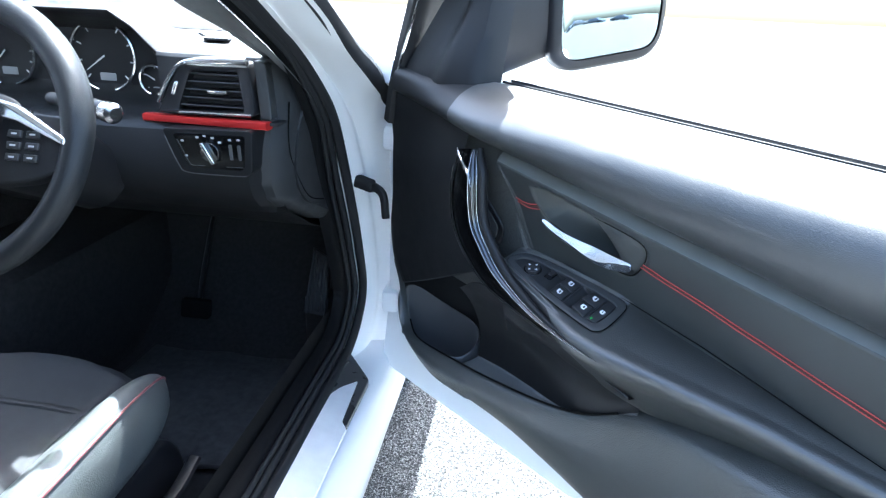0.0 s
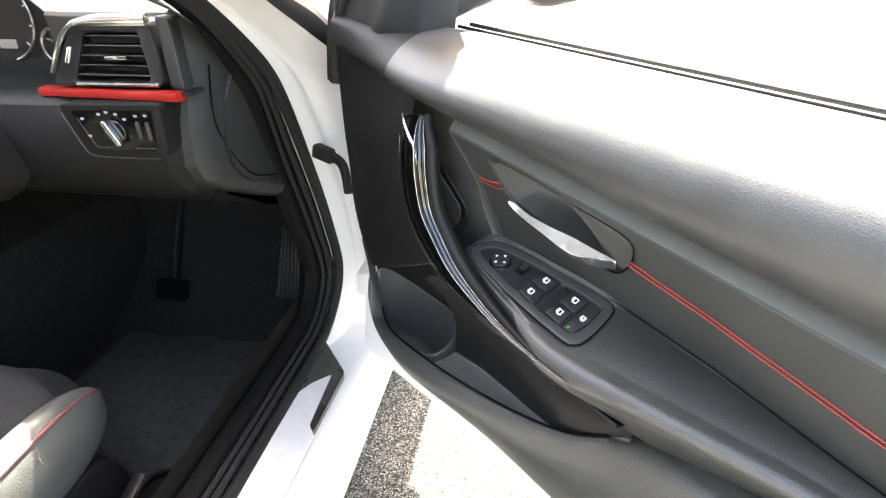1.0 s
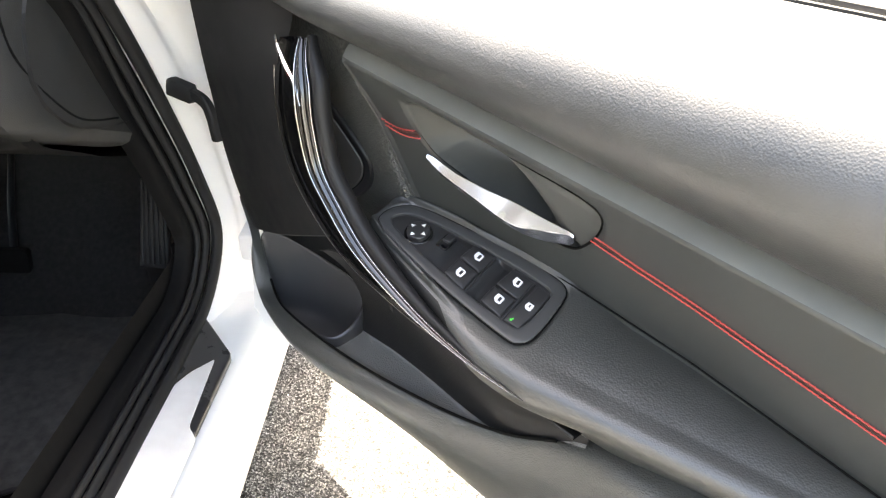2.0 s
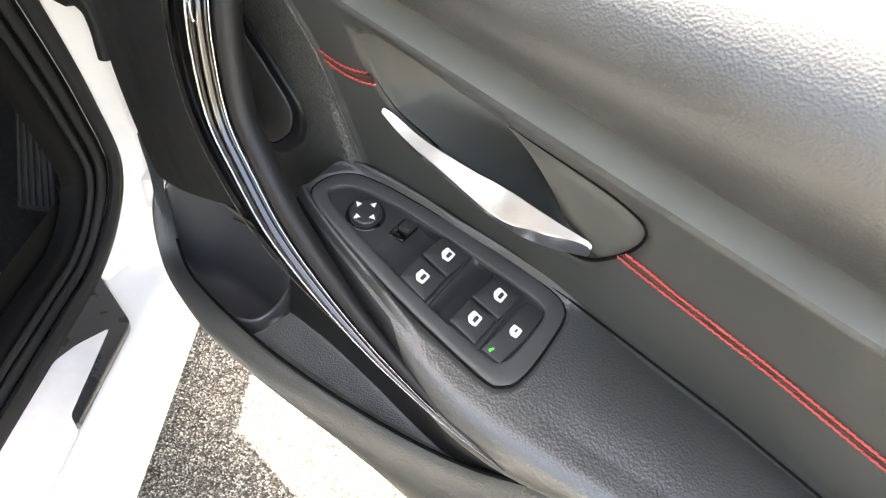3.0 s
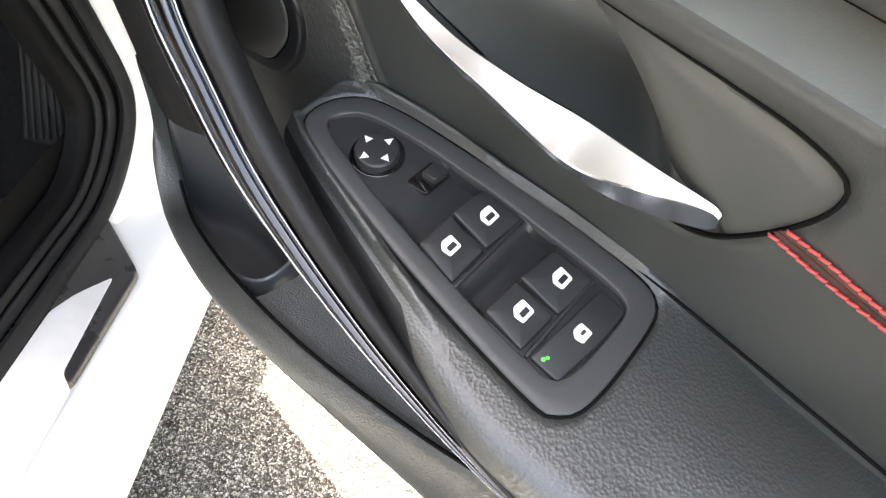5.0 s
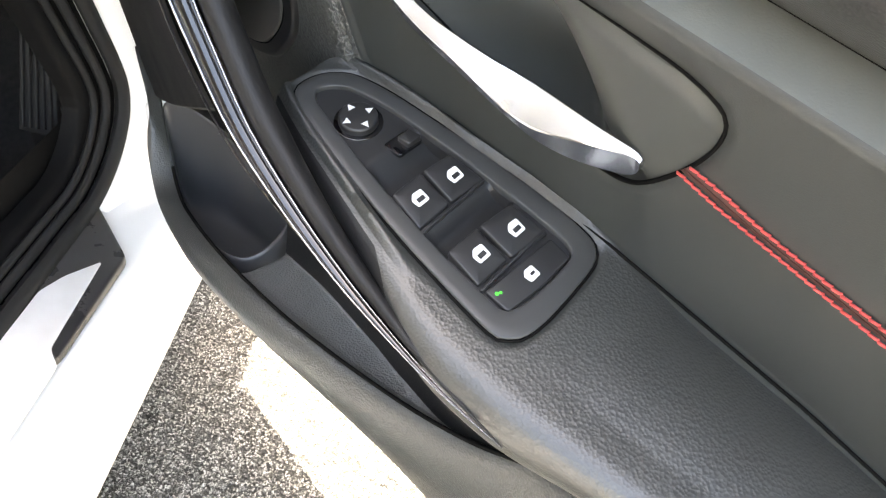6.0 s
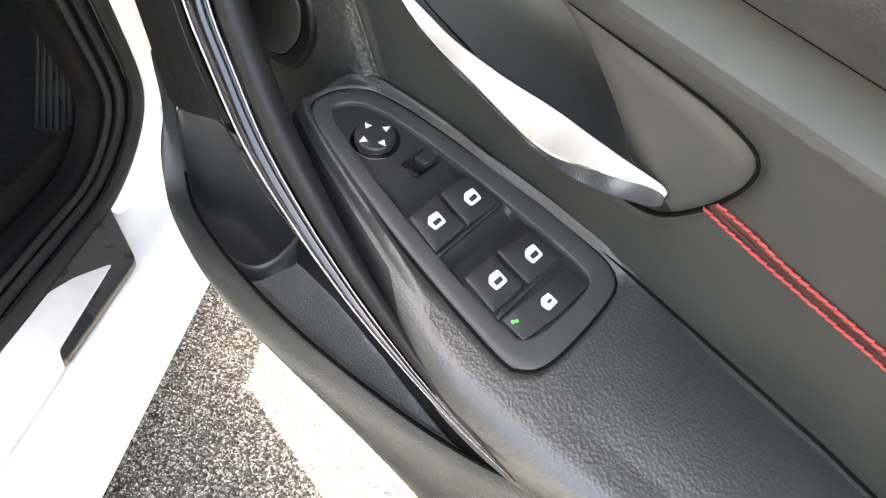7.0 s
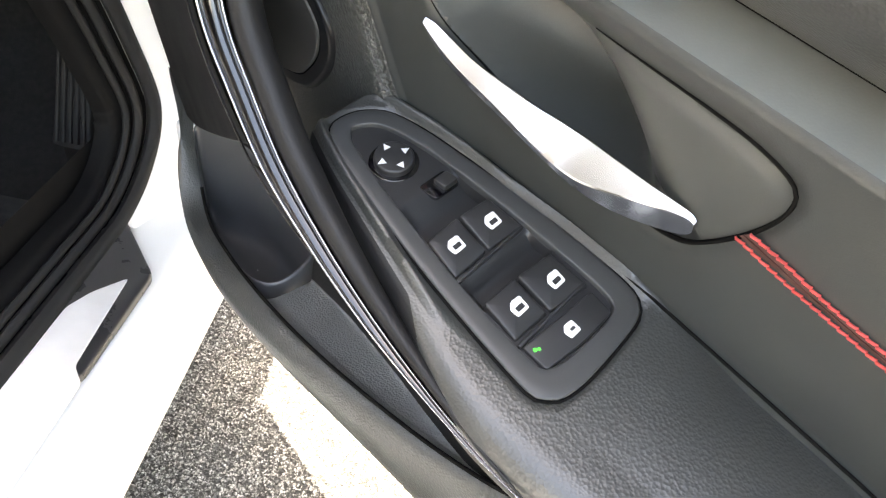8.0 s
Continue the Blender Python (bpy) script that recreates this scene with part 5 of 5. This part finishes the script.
    bar = rounded(0.007, 0.036, 0.003)
    c, s = math.cos(radians(-27)), math.sin(radians(-27))
    bar = np.stack([bar[:, 0] * c + bar[:, 1] * s, -bar[:, 0] * s + bar[:, 1] * c], -1) 
    part("switch_bar", plate(bar, knob_at, 0.009, 0.017, 0.002), SATIN_CHROME, unit, "chrome bar of the light switch")
    for x, z in ((-0.500, 0.899), (-0.497, 0.876), (-0.474, 0.906), (-0.462, 0.909), (-0.449, 0.907), (-0.438, 0.901), (-0.421, 0.906), (-0.407, 0.907)):
        part("switch_mark", plate(rounded(0.005, 0.003, 0.001) + np.array((x, z)), low, 0.003, 0.0037), GREY_ICON, unit)
    for x in (-0.421, -0.407):
        part("thumb_wheel", plate(rounded(0.005, 0.024, 0.002) + np.array((x, 0.887)), low, 0.003, 0.0055, 0.001), FRAME, unit, "grey thumb wheel")
    part("unit_line", tube(even([low(-0.508, 0.900, 0.0033), low(-0.494, 0.866, 0.0033), low(-0.488, 0.861, 0.0033), low(-0.468, 0.862, 0.0033)], 20), 0.0006, None, 6), FRAME, unit)
    part("unit_line", tube([low(-0.432, 0.863, 0.0033), low(-0.404, 0.864, 0.0033)], 0.0006, None, 6), FRAME, unit)
    # dials
    cluster = part("instrument_panel", plate(soft_corners([(-1.03, 0.905), (-0.575, 0.92), (-0.562, 0.99), (-0.60, 1.05), (-0.70, 1.072), (-0.98, 1.072)], 0.03), lambda x, z, h: (x, 1.052 - h, z), -0.05, 0.0, 0.003), DIAL, dash, "black instrument cluster")
    for cx, cz, r, ticks, hand in ((-0.704, 1.003, 0.058, 9, 215), (-0.617, 0.968, 0.024, 5, 150), (-0.890, 1.003, 0.058, 13, 225)):
        ring = part("dial_ring", tube([(cx + r * math.cos(t), 1.045, cz + r * math.sin(t)) for t in np.linspace(radians(-75), radians(255), 60)], 0.0030, 0.004, 8, up=(0, 1, 0)), SATIN_CHROME, cluster, "satin chrome dial ring")
        for k in range(ticks):
            t = radians(225 - 270 * k / (ticks - 1))
            a, b = np.array((math.cos(t), 0, math.sin(t))), np.array((cx, 1.0505, cz))
            part("dial_tick", tube([b + a * r * 0.78, b + a * r * 0.92], 0.0012, 0.0006, 4, up=(0, 1, 0)), ICON, ring)
        t = radians(hand)
        part("dial_pointer", tube([(cx, 1.048, cz), (cx + r * 0.75 * math.cos(t), 1.048, cz + r * 0.75 * math.sin(t))], (0.0016, 0.0008), 0.0006, 6, up=(0, 1, 0)), ICON, ring)
        part("dial_display", plate(rounded(r * 0.5, r * 0.22, 0.002) + np.array((cx, cz - r * 0.6)), lambda x, z, h: (x, 1.0515 - h, z), 0.0, 0.0012), GREY_ICON, ring)
    # demister grille on the top, slanting slots
    for k in range(9):
        s0, s1 = -0.5 + 0.165 * k, 0.05 + 0.165 * k
        a, b = max(0.0, -s0 / 0.55), min(1.0, (1 - s0) / 0.55)
        ends = []
        for t in (a, (a + b) / 2, b):
            s, y = s0 + 0.55 * t, 1.107 + 0.327 * t
            ends.append((lerp(t, (0, 1), (-0.549 + 0.045 * s, -0.738 + 0.081 * s)), y, lerp(y, (1.08, 1.2, 1.4, 1.48), (1.036, 1.034, 1.028, 1.018))))
        part("demister_slot", tube(ends, 0.0042, 0.002, 6), RUBBER, dash, "dark demister slot")
    # column stalk
    stalk = part("column_stalk", tube(even([(-0.67, 0.87, 0.957), (-0.61, 0.84, 0.959), (-0.567, 0.818, 0.957), (-0.534, 0.805, 0.955)], 12), (0.009, 0.009, 0.009, 0.010, 0.010, 0.011, 0.012, 0.013, 0.013, 0.013, 0.013, 0.011), None, 12), SATIN, dash, "black column stalk with a silver tip")
    part("stalk_tip", tube([(-0.542, 0.809, 0.9555), (-0.528, 0.803, 0.9545), (-0.523, 0.801, 0.954)], (0.0142, 0.0142, 0.009), None, 14), SATIN_CHROME, stalk)
    # knee panel
    rows = [[(x, y, z) for y, z in spline([(0.975, 0.81), (1.002, 0.772), (1.062, 0.738), (1.134, 0.700), (1.252, 0.660), (1.42, 0.655)], 20)] for x in np.linspace(-1.0, -0.373, 12)]
    part("knee_panel", grid(rows)[0], DASH_LOW, dash, "black knee panel")
    return dash


def steering_wheel():
    c, tilt = Vector((-0.679, 0.705, 0.933)), radians(24)
    m = Matrix.Translation(c) @ Matrix.Rotation(-tilt, 4, "X")
    wheel = thing("steering_wheel", "black leather steering wheel with silver spoke trim", "steering wheel", m)
    ring = [(0.168 * math.cos(t), 0, 0.168 * math.sin(t)) for t in np.linspace(0, 2 * math.pi, 72, endpoint=False)]
    rows = []
    for x, y, z in ring:
        a = math.atan2(z, x)
        r = 0.0165 + 0.002 * bump01(abs(math.sin(a * 1.0 + 0.6)), 0.5, 0.7, 2, 3)
        rows.append([((0.168 + r * math.cos(t)) * math.cos(a), r * 1.1 * math.sin(t), (0.168 + r * math.cos(t)) * math.sin(a)) for t in np.linspace(0, 2 * math.pi, 14, endpoint=False)])
    rows.append(rows[0])
    part("rim", grid(rows, wrap=True)[0], RIM, wheel, "black leather rim")
    flat = lambda x, z, h: (x, -h, z)
    part("hub", plate(soft_corners([(-0.085, 0.05), (-0.06, -0.06), (0.0, -0.085), (0.06, -0.06), (0.085, 0.05), (0.0, 0.07)], 0.035, 6), flat, -0.02, 0.035, 0.015, 5), PLASTIC, wheel, "black airbag hub")
    for s in (1, -1):
        spoke = part("spoke", plate(soft_corners([(s * 0.06, 0.035), (s * 0.178, 0.030), (s * 0.172, -0.030), (s * 0.12, -0.05), (s * 0.06, -0.06)], 0.012), flat, -0.01, 0.012, 0.004), PLASTIC, wheel, "black spoke with buttons")
        part("spoke_trim", plate(soft_corners([(s * 0.072, 0.046), (s * 0.10, 0.040), (s * 0.168, 0.004), (s * 0.166, -0.006), (s * 0.10, 0.020), (s * 0.078, 0.022)], 0.006), flat, 0.005, 0.020, 0.004), SATIN_CHROME, spoke, "silver spoke trim")
        for k in range(6):
            part("wheel_button", plate(rounded(0.018, 0.009, 0.002) + np.array((s * (0.098 + 0.024 * (k % 2)), 0.006 - 0.014 * (k // 2))), flat, 0.01, 0.0155, 0.0015), SWITCH, spoke)
            part("button_mark", plate(rounded(0.007, 0.002, 0.0005) + np.array((s * (0.098 + 0.024 * (k % 2)), 0.006 - 0.014 * (k // 2))), flat, 0.0155, 0.0162), GREY_ICON, spoke)
    part("lower_spoke", plate(soft_corners([(-0.03, -0.07), (0.03, -0.07), (0.022, -0.176), (-0.022, -0.176)], 0.008), flat, -0.008, 0.008, 0.003), PLASTIC, wheel)
    part("column", tube([(0, 0.02, 0), (0, 0.26, 0.0)], (0.05, 0.06), None, 16, up=(0, 0, 1)), PLASTIC, wheel, "black steering column cover")
    return wheel


def seat():
    ob = thing("driver_seat", "charcoal fabric driver's seat cushion with grey leather bolster", "car seat", pose(-0.735, 0.0, 0.0))
    # cushion, swept from back to front
    def section(y):
        f = bump01(y, -9, -8, 0.84, 0.98)
        top = 0.485 + 0.035 * lerp(y, (0.2, 0.7, 0.9), (0.0, 0.8, 1.0)) - 0.05 * (1 - f)
        return top
    rows = []
    for y in np.r_[np.linspace(0.25, 0.78, 14), np.linspace(0.80, 0.965, 14)]:
        e = bump01(y, -9, -8, 0.86, 0.975)
        t = section(y)
        rows.append([(x, y - (0.07 * ((x + 0.03) / 0.15) ** 2 if y > 0.78 else 0) * bump01(y, 0.78, 0.965, 9, 10), z) for x, z in spline([(-0.15, t - 0.12), (-0.148, t - 0.012 - 0.03 * (1 - e)), (-0.10, t + 0.002 - 0.04 * (1 - e)), (0, t + 0.004 - 0.04 * (1 - e)), (0.10, t + 0.002 - 0.04 * (1 - e)), (0.148, t - 0.012 - 0.03 * (1 - e)), (0.15, t - 0.12)], 26)])
    bm, v = grid(rows)
    bm.faces.new(v[-1])
    part("cushion", bm, FABRIC, ob, "charcoal fabric seat cushion")
    for side, label in ((1, "grey leather side bolster with red stitching"), (-1, "grey leather side bolster")):
        rows = []
        for y, e in [(y, 1.0) for y in np.linspace(0.25, 0.70, 12)] + [(0.70 + 0.155 * math.sin(t), math.cos(t)) for t in np.linspace(0.1, 1.5, 14)]:
            t = section(y)
            ring = spline([(0.118, t - 0.05), (0.132, t - 0.004), (0.158, t + 0.018), (0.186, t + 0.044), (0.207, t + 0.050), (0.222, t + 0.038), (0.231, t + 0.010), (0.234, t - 0.03), (0.231, t - 0.06), (0.205, t - 0.085)], 30)
            rows.append([(side * (0.182 + (x - 0.182) * e), y, t - 0.03 + (z - t + 0.03) * e) for x, z in ring])
        bm, v = grid(rows)
        bm.faces.new(v[-1])
        bolster = part("side_bolster", bm, BOLSTER, ob, label)
        if side > 0:
            part("bolster_piping", tube([(r[16][0] + 0.0008, r[16][1], r[16][2] + 0.0008) for r in rows[1:]], 0.0021, None, 6), PIPING, bolster, "dull red piping on the bolster")
    # seam between the main cushion and the thigh rest
    part("cushion_seam", tube([(x, 0.735, section(0.735) + 0.0045 - 0.012 * (abs(x) / 0.15) ** 4) for x in np.linspace(-0.148, 0.148, 20)], 0.007, 0.0045, 8), DIAL, ob, "dark seam across the cushion")
    part("side_cover", plate(soft_corners([(0.28, 0.30), (0.80, 0.30), (0.84, 0.335), (0.825, 0.40), (0.79, 0.44), (0.70, 0.445), (0.28, 0.43)], 0.03, 5), lambda y, z, h: (0.190 + h, y, z), 0.0, 0.034, 0.012, 4), SATIN, ob, "black plastic seat side cover")
    part("seat_lever", tube(even([(0.245, 0.70, 0.36), (0.252, 0.76, 0.37), (0.252, 0.815, 0.385)], 10), 0.006, 0.012, 8, up=(1, 0, 0)), SATIN, ob, "black seat adjusting lever")
    part("pedestal", box((-0.17, 0.30, 0.2), (0.17, 0.80, 0.40), 0.02), PLASTIC, ob, "black seat base")
    return ob


def pedals_and_mat():
    pedal = thing("accelerator_pedal", "black ribbed accelerator pedal hinged on the floor", "pedal", pose(-0.430, 1.285, 0.205))
    lean = lambda x, s, h: (x, -0.015 + 0.062 * s - 0.9 * h, 0.235 + 0.130 * s + 0.43 * h)
    part("pedal_plate", plate(soft_corners([(-0.026, -0.06), (0.027, -0.10), (0.020, 0.85), (-0.018, 1.0)], 0.008), lean, -0.012, 0.0, 0.003), RUBBER, pedal, "black ribbed pedal plate")
    for k in range(5):
        x = -0.018 + 0.0092 * k
        part("pedal_rib", plate([(x - 0.0021, -0.03), (x + 0.0021, -0.03), (x + 0.0021 - 0.15 * (x + 0.002), 0.88 - 5 * x), (x - 0.0021 - 0.15 * (x + 0.002), 0.88 - 5 * x)], lean, -0.001, 0.005, 0.0012), RUBBER, pedal)
    part("pedal_arm", box((-0.03, 0.0, 0.0), (0.03, 0.06, 0.26), 0.01), PLASTIC, pedal)
    brake = thing("brake_pedal", "metal edged brake pedal hanging over the carpet", "pedal", pose(-0.84, 1.47, 0.30))
    part("pedal_pad", plate(rounded(0.085, 0.05, 0.008), lambda x, z, h: (x, -h + z * 0.3, z), 0, 0.012, 0.003), INNER_TRIM, brake, "black rubber pedal pad")
    part("pedal_arm", tube(even([(0.0, 0.01, 0.0), (0.01, 0.05, 0.12), (0.015, 0.13, 0.26), (0.015, 0.2, 0.33)], 12), 0.004, 0.010, 8), SATIN, brake, "bare metal pedal arm")
    mat = thing("floor_mat", "dark carpet floor mat on the driver's floor", "floor mat", pose(0, 0, 0))
    out = soft_corners([(-0.92, 0.55), (-0.92, 1.42), (-0.52, 1.44), (-0.43, 1.34), (-0.395, 1.2), (-0.395, 1.04), (-0.43, 0.985), (-0.50, 0.972), (-0.60, 0.967), (-0.60, 0.55)], 0.05, 5)
    part("mat_sheet", plate(out, lambda x, y, h: (x, y, 0.216 + h), 0, 0.009, 0.003), MAT, mat, "dark carpet mat")
    part("mat_binding", tube([(x, y, 0.222) for x, y in np.vstack([out, out[:1]])], 0.005, 0.004, 8), RUBBER, mat, "dark bound edge of the mat")


def far_cars():
    """Parked cars far across the car park, seen only in the door mirror."""
    first = thing("parked_car", "dark parked car far across the car park", "car", pose(0, 0, 0), group="parked cars")
    rows = []
    for x, h, r in ((-2.2, 0.55, 0.55), (-2.1, 0.8, 0.8), (-1.6, 0.92, 0.95), (-1.1, 0.95, 1.38), (0.5, 0.95, 1.45), (1.1, 0.95, 1.0), (2.0, 0.8, 0.82), (2.2, 0.55, 0.55)):
        rows.append([(x, -0.88, 0.22), (x, -0.9, h * 0.7), (x, -0.85, h), (x, -0.6, r), (x, 0.6, r), (x, 0.85, h), (x, 0.9, h * 0.7), (x, 0.88, 0.22)])
    bm, v = grid(rows, wrap=True)
    bm.faces.new(v[0][::-1])
    bm.faces.new(v[-1])
    part("body", bm, FAR_PAINT, first, "dark car body")
    for x in (-1.35, 1.35):
        for y in (-0.8, 0.8):
            part("wheel", tube([(x, y - 0.1, 0.32), (x, y + 0.1, 0.32)], 0.32, None, 20), RUBBER, first, "black wheel")
    way = Vector((0.9, -0.46, 0)).normalized()
    side = Vector((0.46, 0.9, 0)).normalized()
    spots = [(38, -6.5, 100), (36, -2.0, 10), (40, 1.5, 95), (39, 7.0, 100)]
    for k, (d, o, turn) in enumerate(spots):
        p = way * d + side * o
        m = pose(p.x, p.y, 0, 0, 0, turn)
        if k == 0:
            first.matrix_basis = m
        else:
            copy_thing(first, m)


car_door(car_body())
dashboard()
steering_wheel()
seat()
pedals_and_mat()
far_cars()
ground()
